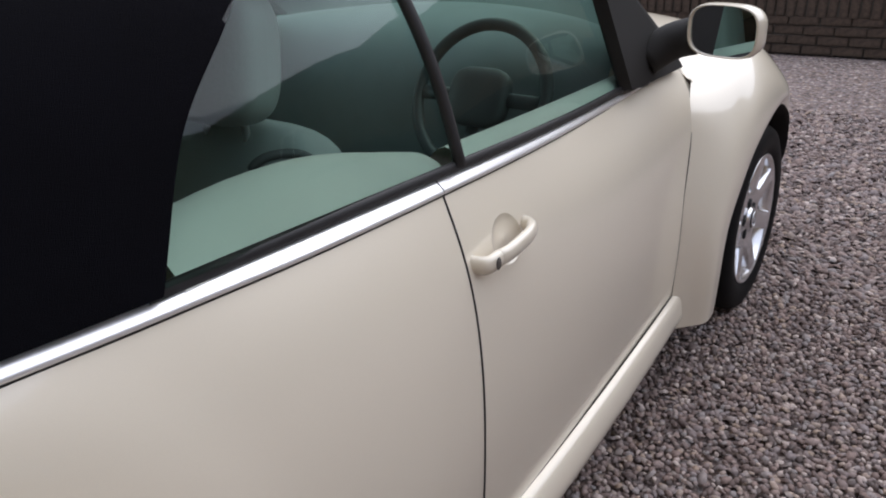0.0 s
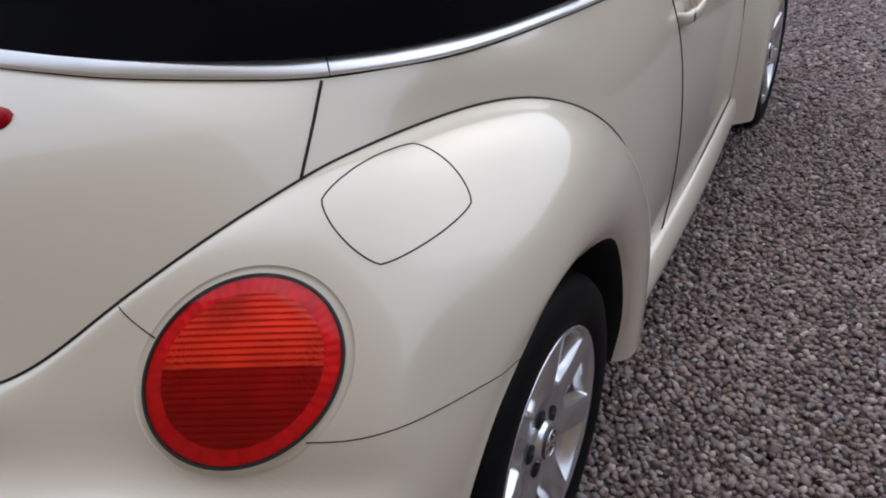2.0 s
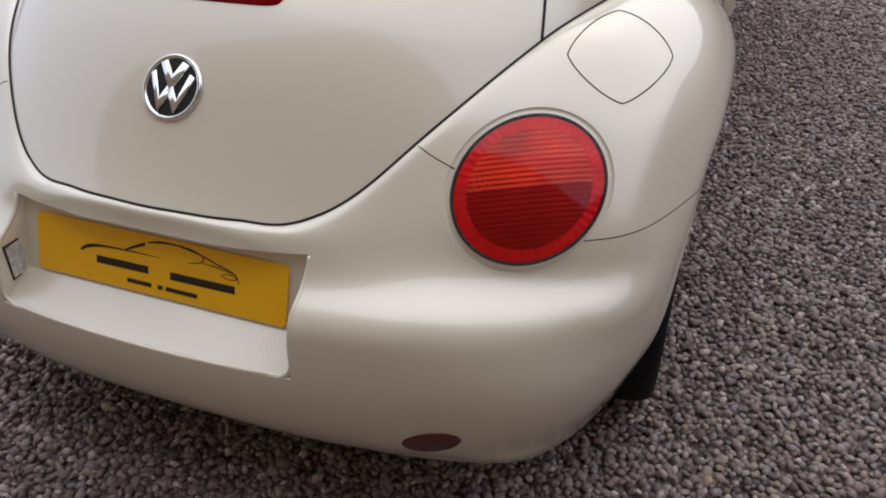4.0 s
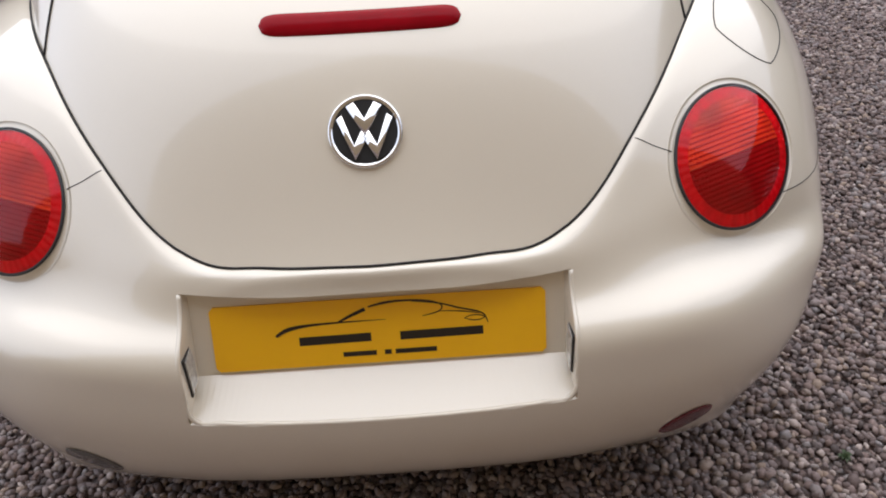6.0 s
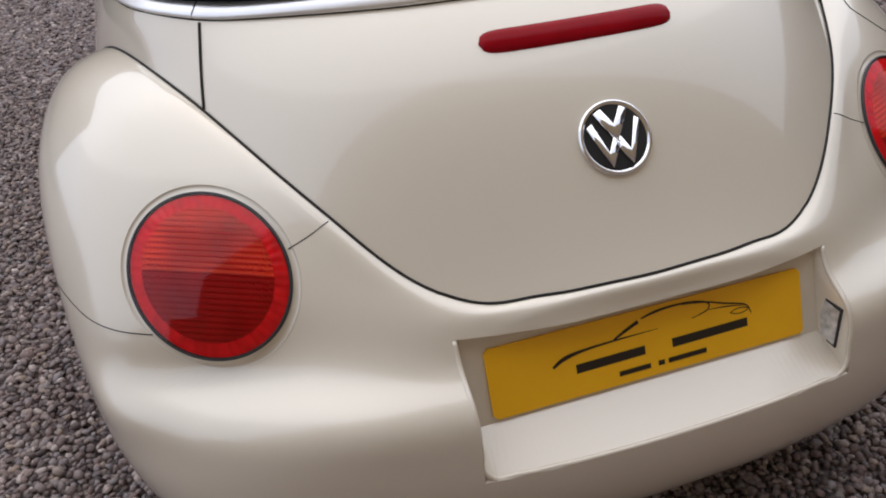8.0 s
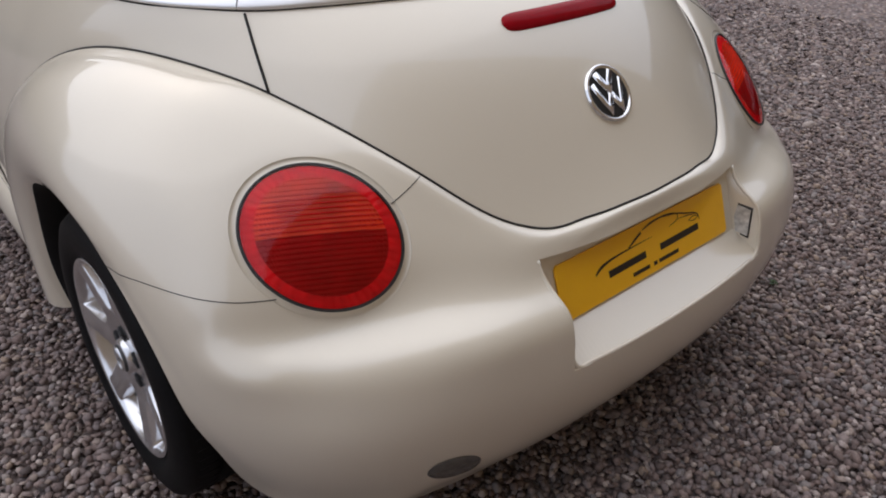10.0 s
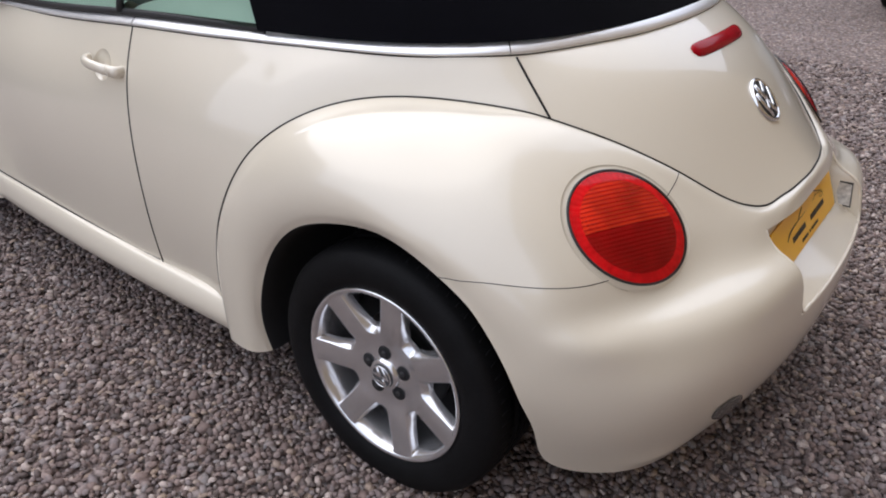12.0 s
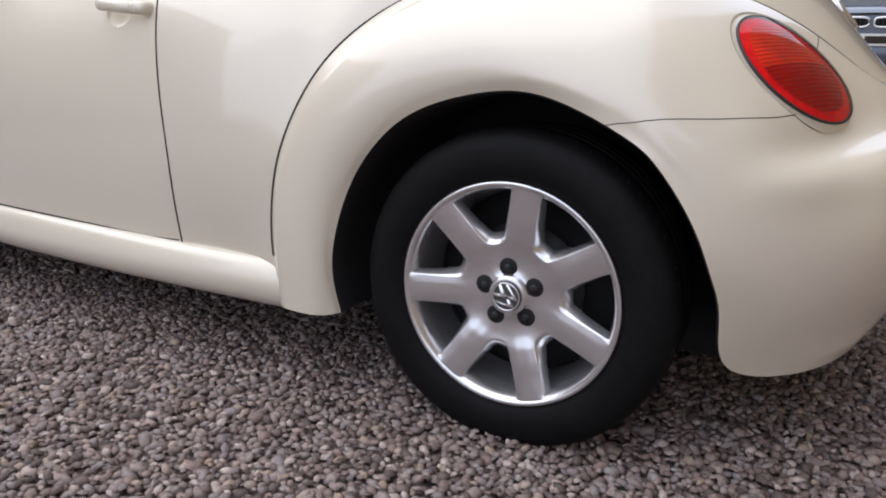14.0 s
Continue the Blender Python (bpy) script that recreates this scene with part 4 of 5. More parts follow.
def side_glass(side):
    def s(q):
        return [(x * side, y, z) for x, y, z in q]
    quarter = [s([(.722, .43, .996), (.685, .54, 1.150), (.630, .72, 1.300)]), s([(.732, .68, .980), (.700, .72, 1.160), (.625, .80, 1.330)]), s([(.735, .965, .962), (.700, .945, 1.140), (.615, .90, 1.360)])]
    ob = part("quarter_window", outward(grid_mesh(bmesh.new(), loft(quarter, 16, 14, mirrored=False))), TINT, CAR)
    ob.visible_shadow = False
    front = [s([(.735, .975, .962), (.700, .955, 1.140), (.615, .91, 1.360)]), s([(.712, 1.40, .925), (.680, 1.32, 1.160), (.605, 1.24, 1.372)]), s([(.690, 1.82, .900), (.655, 1.70, 1.080), (.600, 1.52, 1.340)])]
    ob = part("door_window", outward(grid_mesh(bmesh.new(), loft(front, 24, 14, mirrored=False))), TINT, CAR)
    ob.visible_shadow = False
    part("window_seal", tube(spline(s([(.738, .970, .966), (.704, .950, 1.140), (.619, .905, 1.365)]), 14), .010, 8), RUBBER, CAR)
    part("belt_seal", tube(spline(s([(.716, .43, .992), (.728, .68, .982), (.733, .96, .966), (.708, 1.40, .928), (.690, 1.84, .912)]), 40), .006, 8, rz=.010), RUBBER, CAR)
    part("pillar", tube(spline(s([(.690, 1.80, .905), (.660, 1.72, 1.080), (.598, 1.53, 1.345)]), 16), .032, 10, rz=.020), PLASTIC, CAR)
    part("pillar_cover", tube(spline(s([(.672, 1.93, .900), (.655, 1.78, 1.080), (.590, 1.56, 1.370)]), 16), .026, 10, rz=.022), PAINT, CAR)


side_glass(1), side_glass(-1)
screen = [[(.655, 1.86, .95), (.62, 1.72, 1.15), (.575, 1.54, 1.36)], [(.35, 2.08, .99), (.34, 1.85, 1.2), (.34, 1.60, 1.43)], [(0, 2.14, 1.0), (0, 1.90, 1.21), (0, 1.63, 1.455)]]
ob = part("windscreen", outward(grid_mesh(bmesh.new(), loft(screen, 30, 14))), TINT, CAR)


def door_mirror(side):
    root = new("door_mirror")
    root.parent = CAR
    root["label"] = "cream door mirror with a black stalk"
    m = pose(.878 * side, 1.80, 1.035, 0, 0, -16 * side)
    bm = bmesh.new()
    lines = []
    for d, k in ((0, 1.0), (.012, 1.03), (.035, .98), (.06, .82), (.078, .55), (.084, .12)):
        lines.append([((.088 * k * math.copysign(abs(math.cos(a)) ** .62, math.cos(a))) * 1.0, d, .058 * k * math.copysign(abs(math.sin(a)) ** .62, math.sin(a))) for a in np.linspace(0, 2 * math.pi, 41)])
    grid_mesh(bm, np.array(lines))
    inner = np.array([[(p[0] * q, dd, p[2] * q) for p in lines[0]] for q, dd in ((1.0, 0.0), (.985, -.004), (.945, -.004), (.925, .004))])
    grid_mesh(bm, inner)
    bmesh.ops.recalc_face_normals(bm, faces=bm.faces)
    bmesh.ops.transform(bm, matrix=m, verts=bm.verts)
    part("mirror_shell", bm, PAINT, root)
    bm = bmesh.new()
    bm.faces.new([bm.verts.new((p[0] * .935, .002, p[2] * .935)) for p in lines[0][:-1]])
    bmesh.ops.transform(bm, matrix=m, verts=bm.verts)
    part("mirror_glass", bm, MIRROR, root)
    part("mirror_stalk", tube(spline([(.690 * side, 1.83, .955), (.745 * side, 1.865, .995), (.795 * side, 1.868, 1.010)], 10), .046, 14, rz=.044), GAP, root)
    bm = bmesh.new()
    q = [(.692, 1.68, .915), (.690, 2.02, .898), (.672, 1.98, .960), (.640, 1.70, 1.16), (.622, 1.60, 1.28), (.630, 1.56, 1.26)]
    a = [bm.verts.new((x * side, y, z)) for x, y, z in q]
    b = [bm.verts.new(((x + .030) * side, y + .01, z)) for x, y, z in q]
    bm.faces.new(a), bm.faces.new(b)
    for k in range(6):
        bm.faces.new((a[k], a[(k + 1) % 6], b[(k + 1) % 6], b[k]))
    bmesh.ops.recalc_face_normals(bm, faces=bm.faces)
    part("mirror_base", bm, GAP, root, smooth=False)


door_mirror(1), door_mirror(-1)

# Front end: the car's nose mirrors its tail in plan.
def ahead(lines):
    return [[(x, 2.509 - y, z) for x, y, z in s] for s in lines]


def door_edge(z):
    """The door's front edge at a height."""
    row = upper[0][::-1]
    return (float(np.interp(z, row[:, 2], row[:, 0])), 2.509 - float(np.interp(z, row[:, 2], row[:, 1])), z)


FOLD_AHEAD = [door_edge(z) for z in (.190, .330, .470, .590, .735, .825)] + [(.677, .200, .895)]


def tucked(lines):
    """The front wings leave the doors more gently than the rear ones."""
    made, back = [], (.045, .045, .04, .03, .02, .01, 0)
    for k, s in enumerate(lines):
        if k < len(FOLD_AHEAD):
            a, c = np.array(FOLD_AHEAD[k]), np.array(s[2])
            s = [(x, y + back[k], z) for x, y, z in s]
            c = np.array(s[2])
            s = [tuple(a), tuple(a * .52 + c * .48 + np.array((.004, -.004, 0)))] + list(s[2:])
        made.append(s)
    return made


nose = loft(ahead(tucked(WING + BUMPER)), 300, 36)
for side in (1, -1):
    part("front_wing", grid_mesh(bmesh.new(), nose, lambda c: c[0] * side > 0 and c[1] < 2.9), PAINT, CAR)
for side in (1, -1):
    wheel_housing(side, 2.509, nose)
part("front_bumper", grid_mesh(bmesh.new(), nose, lambda c: c[1] >= 2.9), PAINT, CAR)
edges = [(.690, 2.055, .888), (.738, 2.085, .846), (.718, 2.18, .866), (.675, 2.309, .890), (.598, 2.66, .892), (.478, 2.874, .824), (.326, 3.052, .707)]
lid = [[(x, y, z), (x * .86, y + .01, z + .014), (x * .5, y + .04, z + .038), (0, y + .06, z + .046)] for x, y, z in edges]
r = [p + flip_x(p[-2::-1]) for p in lid]
part("bonnet", grid_mesh(bmesh.new(), loft(r, 60, 40, mirrored=False)), PAINT, CAR)
for side in (1, -1):
    edge = upper[0] * (side, 1, 1)
    back = np.array((-.018 * side, .06, 0))
    part("door_flange", grid_mesh(bmesh.new(), np.array([edge + np.array((-.002 * side, .0006, 0)), edge + back * .4, edge + back])), PAINT, CAR)
    line = [(x * side, 2.509 - y, z) for x, y, z in FOLD_AHEAD]
    part("shut_line", tube(spline(line[:6], 40), .0011, 6), GAP, CAR)

# Cabin.
def cushion(bm, c, s, rot=(0, 0, 0), power=.45, n=20):
    g = np.zeros((n, 2 * n, 3))
    for i, a in enumerate(np.linspace(-math.pi / 2, math.pi / 2, n)):
        for j, b in enumerate(np.linspace(0, 2 * math.pi, 2 * n)):
            f = lambda v: math.copysign(abs(v) ** power, v)
            g[i, j] = (s[0] * f(math.cos(a)) * f(math.cos(b)), s[1] * f(math.cos(a)) * f(math.sin(b)), s[2] * f(math.sin(a)))
    k = len(bm.verts)
    grid_mesh(bm, g)
    bm.verts.ensure_lookup_table()
    bmesh.ops.transform(bm, matrix=pose(*c, *rot), verts=bm.verts[k:])
    return bm


def seat(x, y, kind):
    root = new(kind)
    root.parent = CAR
    root["label"] = "grey-cream leather car seat"
    part("seat_base", cushion(bmesh.new(), (x, y + .20, .50), (.24, .25, .09)), LEATHER, root)
    part("backrest", cushion(bmesh.new(), (x, y - .11, .745), (.235, .070, .285), (-14, 0, 0), .5), LEATHER, root)
    part("headrest", cushion(bmesh.new(), (x, y - .10, 1.140), (.135, .055, .110), (-10, 0, 0), .6), LEATHER, root)
    for s in (-1, 1):
        part("headrest_post", tube([(x + s * .05, y - .096, 1.00), (x + s * .05, y - .099, 1.08)], .007, 8), CHROME, root)
    loop = [(x + .17 + .03 * math.cos(a), y - .135 + .036 * math.cos(a), .985 + .024 * math.sin(a)) for a in np.linspace(0, 2 * math.pi, 25)]
    part("belt_guide", tube(loop, .008, 8, ends=False), PLASTIC, root)


for x in (.36, -.36):
    seat(x, .93, "front_seat")
    part("rear_seat", cushion(bmesh.new(), (x * .75, .30, .76), (.22, .07, .22), (-18, 0, 0), .5), LEATHER, CAR)
for side in (1, -1):
    rail = [[(side * .722, y, z) for y, z in ((.47, .980), (.70, .970), (.96, .956))], [(side * .69, y, z) for y, z in ((.47, 1.012), (.70, 1.014), (.96, .975))], [(side * .645, y, z) for y, z in ((.47, 1.034), (.70, 1.042), (.96, .978))], [(side * .60, y, z) for y, z in ((.47, 1.02), (.70, 1.022), (.96, .95))], [(side * .585, y, .60) for y in (.47, .70, .96)]]
    part("side_trim", grid_mesh(bmesh.new(), loft(rail, 22, 14, mirrored=False)), TRIM, CAR, "pale cream rear side panel")
    card = [[(side * x, y, z) for y, x, z in ((.99, .728, .958), (1.40, .705, .924), (1.85, .684, .900))], [(side * x, y, z) for y, x, z in ((.99, .70, .985), (1.40, .68, .955), (1.85, .66, .930))], [(side * x, y, z) for y, x, z in ((.99, .675, .975), (1.40, .655, .945), (1.85, .635, .92))], [(side * .645, y, .50) for y in (.99, 1.40, 1.85)]]
    part("door_card", grid_mesh(bmesh.new(), loft(card, 22, 14, mirrored=False)), TRIM, CAR, "pale cream door lining")
# Pale shelf added behind the rear glass, standing in for its sky reflection.
shelf = [[(x, -.06 - (.10 - abs(x) * .18) * .8, 1.015), (x, .02, 1.03), (x, .20, 1.015), (x, .30, .985)] for x in np.linspace(-.50, .50, 9)]
part("window_fill_shelf", grid_mesh(bmesh.new(), loft(shelf, 20, 14, mirrored=False)), TRIM, CAR, "pale cream shelf added to brighten the rear window")
dash = [[(-.66, 2.0, .98), (-.64, 1.85, 1.0), (-.64, 1.72, .90), (-.64, 1.70, .60)], [(0, 2.12, 1.03), (0, 1.90, 1.045), (0, 1.70, .93), (0, 1.68, .60)], [(.66, 2.0, .98), (.64, 1.85, 1.0), (.64, 1.72, .90), (.64, 1.70, .60)]]
part("dashboard", grid_mesh(bmesh.new(), loft(dash, 30, 24, mirrored=False)), DASH, CAR)
part("cabin_floor", (lambda b: (box(b, (-.64, .0, .27), (.64, 2.0, .34)), b)[1])(bmesh.new()), PLASTIC, CAR)


def steering_wheel():
    m = pose(.36, 1.60, .885, 62, 0, 0)
    loop = [m @ Vector((.185 * math.cos(a), .185 * math.sin(a), 0)) for a in np.linspace(0, 2 * math.pi, 49)]
    ob = part("steering_wheel", tube(loop, .016, 10, ends=False), PLASTIC, CAR, "dark steering wheel")
    part("wheel_boss", cushion(bmesh.new(), (0, 0, 0), (.085, .075, .03), (0, 0, 0), .6), PLASTIC, ob).matrix_basis = m
    for a in (0, math.pi, -math.pi / 2):
        bm = tube([(.06 * math.cos(a), .06 * math.sin(a), 0), (.12 * math.cos(a), .12 * math.sin(a), .004), (.185 * math.cos(a), .185 * math.sin(a), 0)], .018, 8, rz=.007)
        part("spoke", bm, PLASTIC, ob).matrix_basis = m


steering_wheel()

# ---- ground ----
STONE_TONES = ((0.0, (0.085, 0.066, 0.061)), (.16, (0.140, 0.102, 0.092)), (.34, (0.225, 0.162, 0.142)), (.52, (0.205, 0.172, 0.170)), (.66, (0.278, 0.207, 0.183)), (.78, (0.250, 0.226, 0.222)), (.87, (0.322, 0.240, 0.184)), (.93, (0.370, 0.300, 0.272)), (1.0, (0.480, 0.405, 0.365)))


def stone_ramp(n):
    ramp = n.new("ShaderNodeValToRGB")
    e = ramp.color_ramp.elements
    for k, (p, c) in enumerate(STONE_TONES):
        q = e[0] if k == 0 else e[-1] if p == 1.0 else e.new(p)
        q.position, q.color = p, rgb(c)
    return ramp


def gravel_bed():
    """Small stones too far off to tell apart: cells of stone tones, with the shade between them painted darker."""
    m = mat("gravel_bed", (0.1, 0.08, 0.07), 0.9)
    n, l = m.node_tree.nodes, m.node_tree.links
    co, cell, ramp, gap, mx, bp, big, tone = (n.new("ShaderNode" + k) for k in ("TexCoord", "TexVoronoi", "SeparateColor", "MapRange", "MixRGB", "Bump", "TexNoise", "MixRGB"))
    cell.inputs["Scale"].default_value = 52
    l.new(co.outputs["Object"], cell.inputs["Vector"])
    l.new(cell.outputs["Color"], ramp.inputs[0])
    tones = stone_ramp(n)
    l.new(ramp.outputs[0], tones.inputs[0])
    # Gap shade is put into the colour: brighter cell middles, darker edges.
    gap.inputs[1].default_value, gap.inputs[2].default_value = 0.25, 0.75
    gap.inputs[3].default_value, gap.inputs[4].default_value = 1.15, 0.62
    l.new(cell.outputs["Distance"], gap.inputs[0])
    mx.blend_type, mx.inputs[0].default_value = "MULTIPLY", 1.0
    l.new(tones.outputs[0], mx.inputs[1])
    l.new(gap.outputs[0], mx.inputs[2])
    big.inputs["Scale"].default_value = 0.7
    l.new(co.outputs["Object"], big.inputs["Vector"])
    tone.blend_type, tone.inputs[0].default_value = "OVERLAY", 0.3
    l.new(mx.outputs[0], tone.inputs[1])
    l.new(big.outputs[0], tone.inputs[2])
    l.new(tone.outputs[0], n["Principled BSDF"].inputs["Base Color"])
    bp.inputs["Strength"].default_value, bp.inputs["Distance"].default_value = 1.0, 0.012
    l.new(gap.outputs[0], bp.inputs["Height"])
    l.new(bp.outputs[0], n["Principled BSDF"].inputs["Normal"])
    return m


SOIL = gravel_bed()


def pebble_material():
    m = mat("river_pebbles", (0.2, 0.18, 0.16), 0.75, bump=0.3, bump_scale=180)
    n, l = m.node_tree.nodes, m.node_tree.links
    geo, ramp = n.new("ShaderNodeNewGeometry"), stone_ramp(n)
    l.new(geo.outputs["Random Per Island"], ramp.inputs[0])
    tx, mx, co = n.new("ShaderNodeTexNoise"), n.new("ShaderNodeMixRGB"), n.new("ShaderNodeTexCoord")
    tx.inputs["Scale"].default_value, tx.inputs["Detail"].default_value = 130, 4
    l.new(co.outputs["Object"], tx.inputs["Vector"])
    mx.blend_type, mx.inputs[0].default_value = "OVERLAY", 0.45
    l.new(ramp.outputs[0], mx.inputs[1])
    l.new(tx.outputs[0], mx.inputs[2])
    l.new(mx.outputs[0], n["Principled BSDF"].inputs["Base Color"])
    return m


PEBBLE = pebble_material()


def pebble_shape():
    bm = bmesh.new()
    bmesh.ops.create_icosphere(bm, subdivisions=1, radius=1)
    bm.verts.ensure_lookup_table()
    v = np.array([q.co[:] for q in bm.verts])
    f = np.array([[q.index for q in t.verts] for t in bm.faces if t.calc_center_median().z > -.45])
    bm.free()
    return v, f


def pebbles(name, xy, size, seed, low=False):
    """Rounded stones lying at xy, joined into one heap."""
    rng = np.random.default_rng(seed)
    v, f = pebble_shape()
    if low:
        v = np.array([(1, 0, 0), (-1, 0, 0), (0, 1, 0), (0, -1, 0), (0, 0, 1), (.6, .6, .5), (-.6, .6, .5), (-.6, -.6, .5), (.6, -.6, .5)], float)
        f = np.array([(4, 5, 6), (4, 6, 7), (4, 7, 8), (4, 8, 5), (0, 2, 5), (2, 6, 5), (2, 1, 6), (1, 7, 6), (1, 3, 7), (3, 8, 7), (3, 0, 8), (0, 5, 8)])
    n = len(xy)
    s = size * np.exp(rng.normal(0, .20, n))
    k = np.stack([s * rng.uniform(1.0, 1.5, n), s * rng.uniform(.75, 1.05, n), s * rng.uniform(.38, .66, n)], 1)
    p = v[None] * (1 + rng.normal(0, .09, (n, len(v), 1))) * k[:, None]
    a, t, b = rng.uniform(0, 2 * np.pi, n), rng.normal(0, .35, n), rng.normal(0, .35, n)
    c, d = np.cos(t)[:, None], np.sin(t)[:, None]
    x, y, z = p[..., 0], p[..., 1] * c - p[..., 2] * d, p[..., 1] * d + p[..., 2] * c
    c, d = np.cos(b)[:, None], np.sin(b)[:, None]
    x, z = x * c + z * d, z * c - x * d
    c, d = np.cos(a)[:, None], np.sin(a)[:, None]
    x, y = x * c - y * d, x * d + y * c
    z0 = rng.uniform(-.006, .006, n)
    pts = np.stack([x + xy[:, :1], y + xy[:, 1:2], z + z0[:, None]], 2).reshape(-1, 3)
    tri = (f[None] + (np.arange(n) * len(v))[:, None, None]).reshape(-1, 3)
    me = bpy.data.meshes.new(name)
    me.vertices.add(len(pts))
    me.vertices.foreach_set("co", pts.ravel())
    me.loops.add(tri.size)
    me.loops.foreach_set("vertex_index", tri.ravel())
    me.polygons.add(len(tri))
    me.polygons.foreach_set("loop_start", np.arange(0, tri.size, 3))
    me.polygons.foreach_set("use_smooth", np.ones(len(tri), bool))
    me.update()
    me.materials.append(PEBBLE)
    return tagged(new(name, me), "loose grey and brown rounded gravel", "gravel", kind="stuff")


def scatter(x0, x1, y0, y1, step, seed, keep=None):
    rng = np.random.default_rng(seed)
    gx, gy = np.meshgrid(np.arange(x0, x1, step), np.arange(y0, y1, step * .87))
    gx = gx + (np.arange(gx.shape[0])[:, None] % 2) * step / 2
    q = np.stack([gx.ravel(), gy.ravel()], 1) + rng.normal(0, step * .22, (gx.size, 2))
    return q if keep is None else q[keep(q[:, 0], q[:, 1])]


def build_ground():
    bm = bmesh.new()
    q = [bm.verts.new((x, y, -.011)) for x, y in ((-300, -300), (300, -300), (300, 300), (-300, 300))]
    bm.faces.new(q)
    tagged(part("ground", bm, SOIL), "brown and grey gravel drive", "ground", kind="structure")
    under = lambda x, y: ~((abs(x) < .22) & (y > -.2) & (y < 2.9))
    pebbles("gravel", scatter(-2.7, 2.3, -2.0, 2.7, .0165, 1, under), .0095, 1)
    far = lambda x, y: ~((x > -2.67) & (x < 2.27) & (y > -1.97) & (y < 2.67))
    pebbles("gravel", scatter(-3.2, 4.2, -2.6, 5.0, .0185, 2, far), .0138, 2, low=True)


build_ground()

WEED = mat("green_leaf", (0.055, 0.085, 0.035), 0.6, vary=0.3, scale=60)


def weed(x, y):
    """A low tuft of small leaves between the stones."""
    root = thing("weed", "small green weed growing in the gravel", "plant", at=(x, y, .004))
    rng = random.Random(3)
    for k in range(14):
        a, n, w = rng.uniform(0, 6.28), rng.uniform(.009, .019), rng.uniform(.003, .005)
        bm = bmesh.new()
        rows = []
        for q in np.linspace(0, 1, 6):
            r, h, b = n * q, .016 * math.sin(2.4 * q) + .004, w * math.sin(math.pi * min(q * .9 + .08, 1))
            rows.append([(r * math.cos(a) - c * b * math.sin(a), r * math.sin(a) + c * b * math.cos(a), h - .002 * (c == 0)) for c in (-1, 0, 1)])
        part("leaf", grid_mesh(bm, np.array(rows)), WEED, root)


weed(.946, -.541)

# ---- the low brick wall ahead of the car ----
HOUSE = mat("brown_brick", (0.245, 0.185, 0.115), 0.9, vary=0.15, scale=2.0, fine=0.2, fine_scale=30, bump=0.6, bump_scale=40)
BRICK = mat("weathered_brick", (0.060, 0.041, 0.029), 0.9, vary=0.35, scale=2.5, fine=0.35, fine_scale=40, bump=0.8, bump_scale=90)
MORTAR = mat("grey_mortar", (0.050, 0.044, 0.037), 0.95, vary=0.2, scale=10, bump=0.6)


def brick_wall():
    root = thing("wall_north", "low weathered brick retaining wall beside the gravel", "wall", kind="structure")
    bm = bmesh.new()
    box(bm, (-9, 6.63, 0), (9, 6.93, .43))
    part("mortar_core", bm, MORTAR, root)
    rng = random.Random(5)
    bm = bmesh.new()
    box(bm, (-.1075, -.01, -.0325), (.1075, .05, .0325), .006)
    me = bpy.data.meshes.new("brick")
    bm.to_mesh(me)
    bm.free()
    me.materials.append(BRICK)
    for r in range(4):
        for k in range(-14, 22):
            ob = new("brick", me)
            ob.parent = root
            ob.location = (k * .225 + (r % 2) * .112 + rng.uniform(-.004, .004), 6.625 + rng.uniform(-.006, .006), .04 + r * .075)
            ob.rotation_euler = (rng.uniform(-.02, .02), 0, rng.uniform(-.03, .03))
    for k in range(-40, 62):
        ob = new("brick", me)
        ob.parent = root
        ob.location = (k * .0755, 6.622 + rng.uniform(-.008, .008), .40 + rng.uniform(-.006, .006))
        ob.rotation_euler = (0, radians(90) + rng.uniform(-.05, .05), 0)


brick_wall()


def house_wall():
    """The gable end that the car's tail faces, which shows in the paint and the chrome, and an unseen low wall added
    beside it.
    """
    bm = bmesh.new()
    rim = [(-4.8, -.01), (9.0, -.01), (9.0, 2.8), (-.3, 9.2), (-4.8, 4.4)]
    front, back = ([bm.verts.new((x, y, z)) for x, z in rim] for y in (-2.9, -3.2))
    bm.faces.new(front), bm.faces.new(back[::-1])
    for k in range(5):
        bm.faces.new((front[k], back[k], back[(k + 1) % 5], front[(k + 1) % 5]))
    bmesh.ops.recalc_face_normals(bm, faces=bm.faces)
    tagged(part("wall_south", bm, HOUSE, smooth=False), "tall brown brick gable end of a house", "wall", kind="structure")
    # Low unseen wall, added to block the sky beside the gable.
    bm = bmesh.new()
    box(bm, (-8.5, -3.2, -.01), (-4.8, -2.95, 2.2))
    tagged(part("sky_blocker_south_west", bm, HOUSE, smooth=False), "unseen plain brown brick wall added to block low sky", "wall", kind="structure")


house_wall()


def north_sky_blocker():
    """An unseen plain wall beyond the low one, added to keep low sky off paint and glass."""
    bm = bmesh.new()
    box(bm, (-10, 9.4, -.01), (-.6, 9.7, 5.4))
    box(bm, (-.6, 9.4, -.01), (13, 9.7, 3.9))
    tagged(part("sky_blocker_north", bm, HOUSE, smooth=False), "tall unseen brown brick wall added behind the low one to block sky", "wall", kind="structure")


north_sky_blocker()


# ---- the car parked across the drive, nose towards this one ----
BLUE = mat("slate_blue_paint", (0.10, 0.125, 0.165), 0.3, 0.5, vary=0.02, scale=4, coat=0.8)
WHITE = mat("white_plate", (0.75, 0.76, 0.74), 0.4, vary=0.03, scale=10)


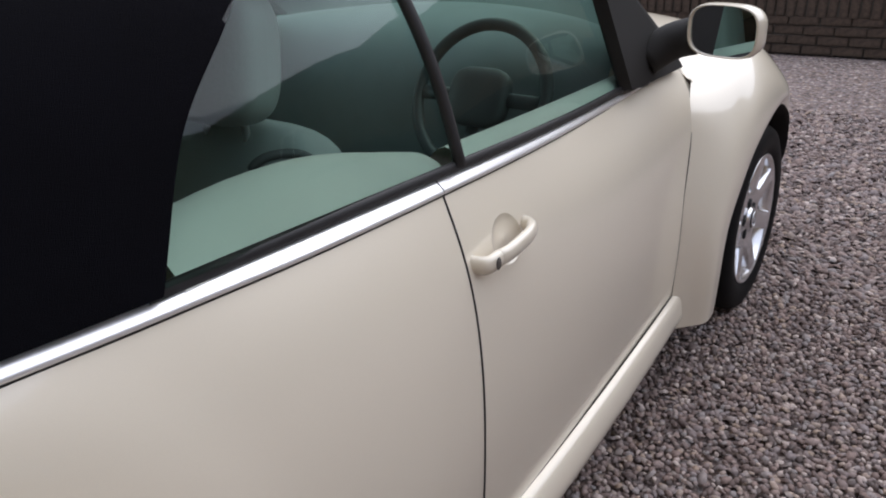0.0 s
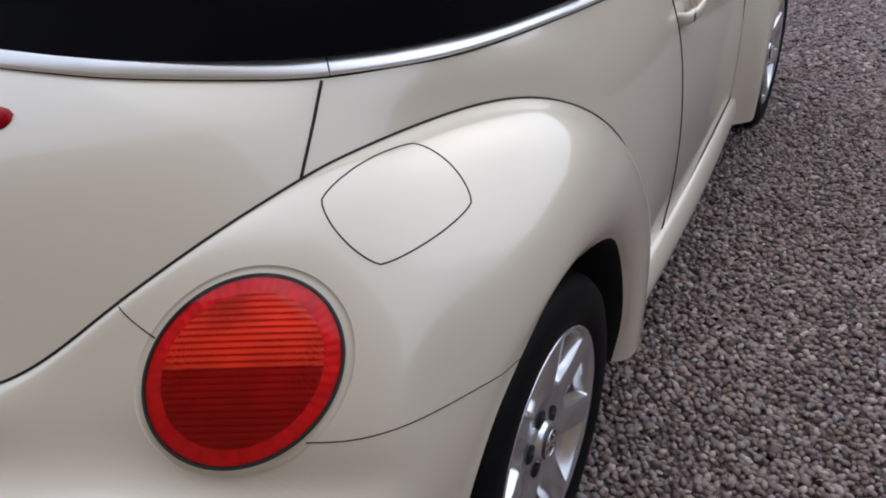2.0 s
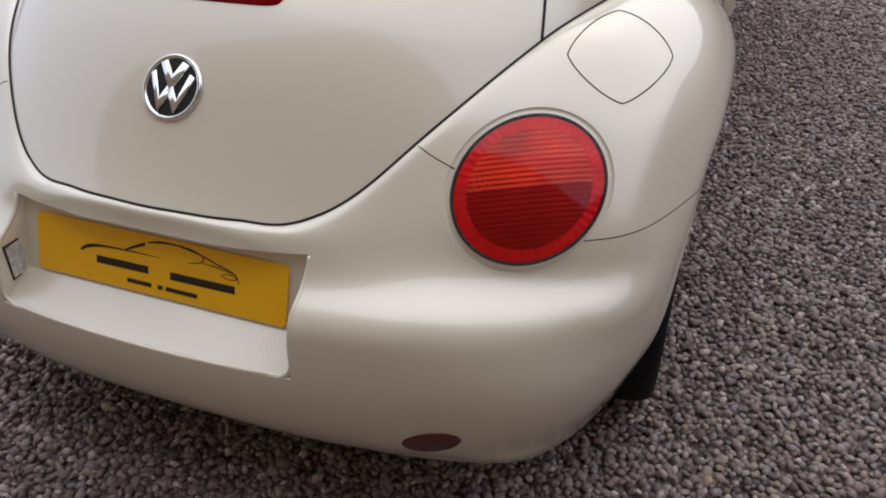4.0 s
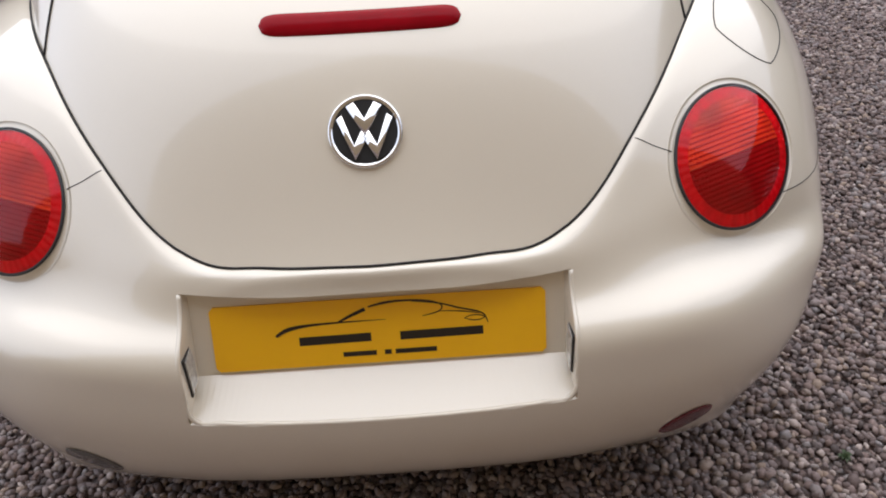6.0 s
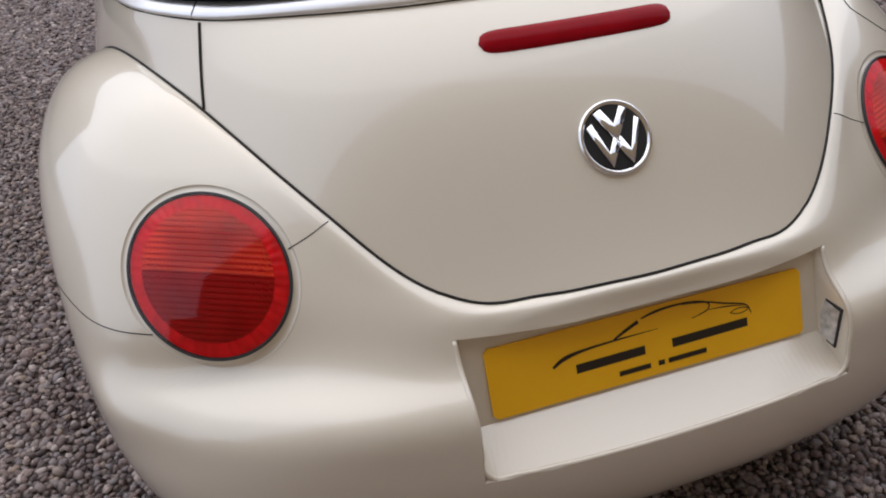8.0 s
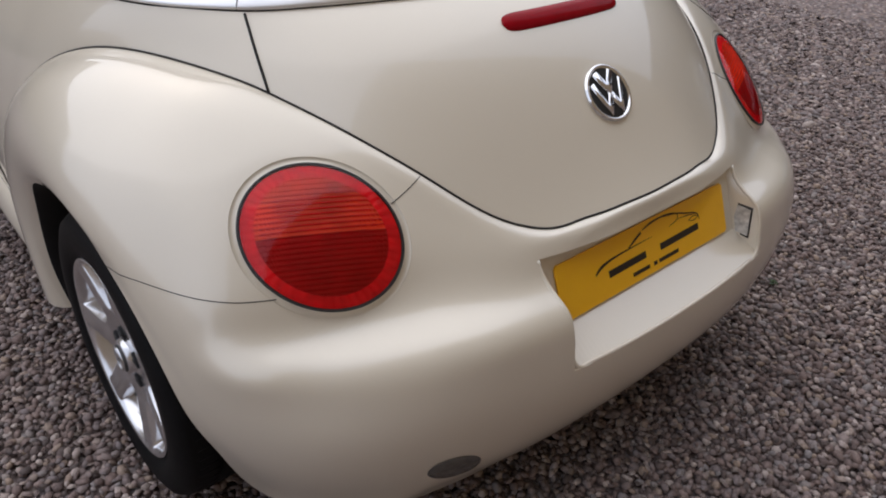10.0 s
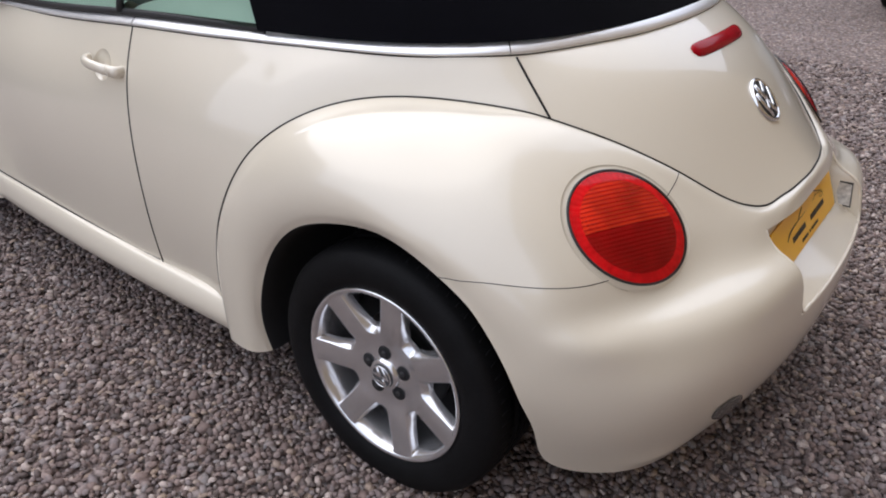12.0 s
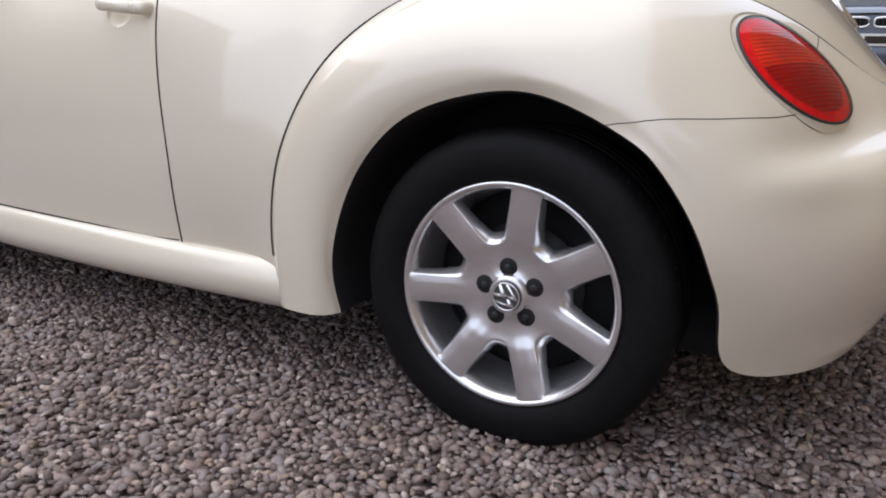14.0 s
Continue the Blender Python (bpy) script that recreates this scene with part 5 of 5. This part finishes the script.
def parked_suv(x0, yc):
    root = thing("parked_car", "slate-blue off-road car with a twin grille, facing this drive", "car", at=(x0, yc, 0))
    lines = []
    for x, top, w in ((.00, 1.00, .70), (.06, 1.045, .80), (.30, 1.09, .87), (.80, 1.14, .90), (1.25, 1.17, .91)):
        lines.append([(x, -w, .80), (x, -w * .97, top - .06), (x, -w * .82, top - .008), (x, -w * .4, top + .015), (x, 0, top + .02), (x, w * .4, top + .015), (x, w * .82, top - .008), (x, w * .97, top - .06), (x, w, .80)])
    part("bonnet", grid_mesh(bmesh.new(), loft(lines, 24, 40, mirrored=False)), BLUE, root)
    face = [[(.03 + .10 * abs(u) ** 3, u * .86, z) for u in np.linspace(-1, 1, 11)] for z in (1.0, .92, .80)]
    part("front_panel", grid_mesh(bmesh.new(), loft(face, 8, 40, mirrored=False)), BLUE, root)
    bump = [[(d + .22 * abs(u) ** 3, u * .92, z) for u in np.linspace(-1, 1, 11)] for z, d in ((.82, .0), (.76, -.05), (.62, -.07), (.55, -.05))]
    part("front_bumper", grid_mesh(bmesh.new(), loft(bump, 12, 40, mirrored=False)), BLUE, root)
    low = [[(d + .22 * abs(u) ** 3, u * .90, z) for u in np.linspace(-1, 1, 11)] for z, d in ((.56, -.045), (.45, -.03), (.32, .03))]
    part("lower_grille", grid_mesh(bmesh.new(), loft(low, 8, 40, mirrored=False)), DARK, root)
    for s in (-1, 1):
        oval = [(-.012, s * .150 + .128 * math.copysign(abs(math.cos(a)) ** .5, math.cos(a)), .935 + .044 * math.copysign(abs(math.sin(a)) ** .5, math.sin(a))) for a in np.linspace(0, 2 * math.pi, 49)]
        g = part("grille", tube(oval, .010, 8, ends=False), CHROME, root, "chrome-rimmed oval grille")
        bm = bmesh.new()
        bm.faces.new([bm.verts.new((.004, y, z)) for _, y, z in oval[:-1]])
        part("grille_back", bm, DARK, g)
        for k in range(6):
            y = s * .150 + (k - 2.5) * .038
            bm = bmesh.new()
            box(bm, (-.012, y - .003, .896), (.0, y + .003, .974))
            part("slat", bm, PLASTIC, g)
        bm = bmesh.new()
        cushion(bm, (.07, s * .62, .90), (.06, .20, .065), (0, 0, s * 12), .6)
        part("headlamp", bm, CHROME, root)
    bm = bmesh.new()
    box(bm, (-.088, -.26, .722), (-.072, .26, .833), .004)
    p = part("number_plate", bm, WHITE, root, "white number plate", smooth=False)
    for y, w in ((.16, .13), (-.08, .24)):
        bm = bmesh.new()
        box(bm, (-.0895, y - w / 2, .744), (-.0875, y + w / 2, .811))
        part("lettering_bar", bm, INK, p, smooth=False)
    side = []
    for x, z0, z1 in ((.15, .42, .98), (.9, .38, 1.12), (2.2, .36, 1.10), (3.6, .38, 1.10), (4.5, .45, 1.0)):
        side.append([(x, -.93, z0), (x, -.95, .7), (x, -.90, z1), (x, 0, z1 + .03), (x, .90, z1), (x, .95, .7), (x, .93, z0)])
    part("body", grid_mesh(bmesh.new(), loft(side, 30, 40, mirrored=False), lambda c: c[2] < 1.09 or c[0] > 1.2), BLUE, root)
    cab = []
    for x, w, z in ((1.25, .80, 1.15), (1.85, .66, 1.62), (2.8, .66, 1.70), (4.0, .64, 1.64), (4.5, .75, 1.05)):
        cab.append([(x, -.84, 1.08), (x, -w, z - .06), (x, -w * .8, z), (x, 0, z + .02), (x, w * .8, z), (x, w, z - .06), (x, .84, 1.08)])
    part("cabin", grid_mesh(bmesh.new(), loft(cab, 30, 30, mirrored=False)), PLASTIC, root)
    for x in (.95, 3.75):
        for s in (-1, 1):
            bm = lathe([(.0, .06), (.20, .06), (.22, .09), (.33, .09), (.37, .06), (.37, -.06), (.2, -.09)], 40)
            bmesh.ops.rotate(bm, cent=(0, 0, 0), matrix=Matrix.Rotation(radians(90 * s), 3, "Z"), verts=bm.verts)
            bmesh.ops.translate(bm, vec=(x, s * .86, .36), verts=bm.verts)
            part("wheel", bm, TYRE, root)
    return root


parked_suv(6.20, -.690)


def far_house():
    bm = bmesh.new()
    box(bm, (13.0, -14, -.01), (13.3, 16, 6.0))
    root = tagged(part("wall_east", bm, BRICK, smooth=False), "red-brown brick house wall", "wall", kind="structure")
    for y in (-6.2, -1.2, 3.8, 8.8):
        bm = bmesh.new()
        box(bm, (12.93, y - .62, .95), (13.01, y + .62, 2.35), .01)
        w = tagged(part("window_frame", bm, WHITE, root, smooth=False), "white-painted window frame")
        bm = bmesh.new()
        for s in (-1, 1):
            box(bm, (12.915, y + s * .29 - .25, 1.04), (12.925, y + s * .29 + .25, 2.26))
        part("pane", bm, GAP, w, smooth=False)


far_house()
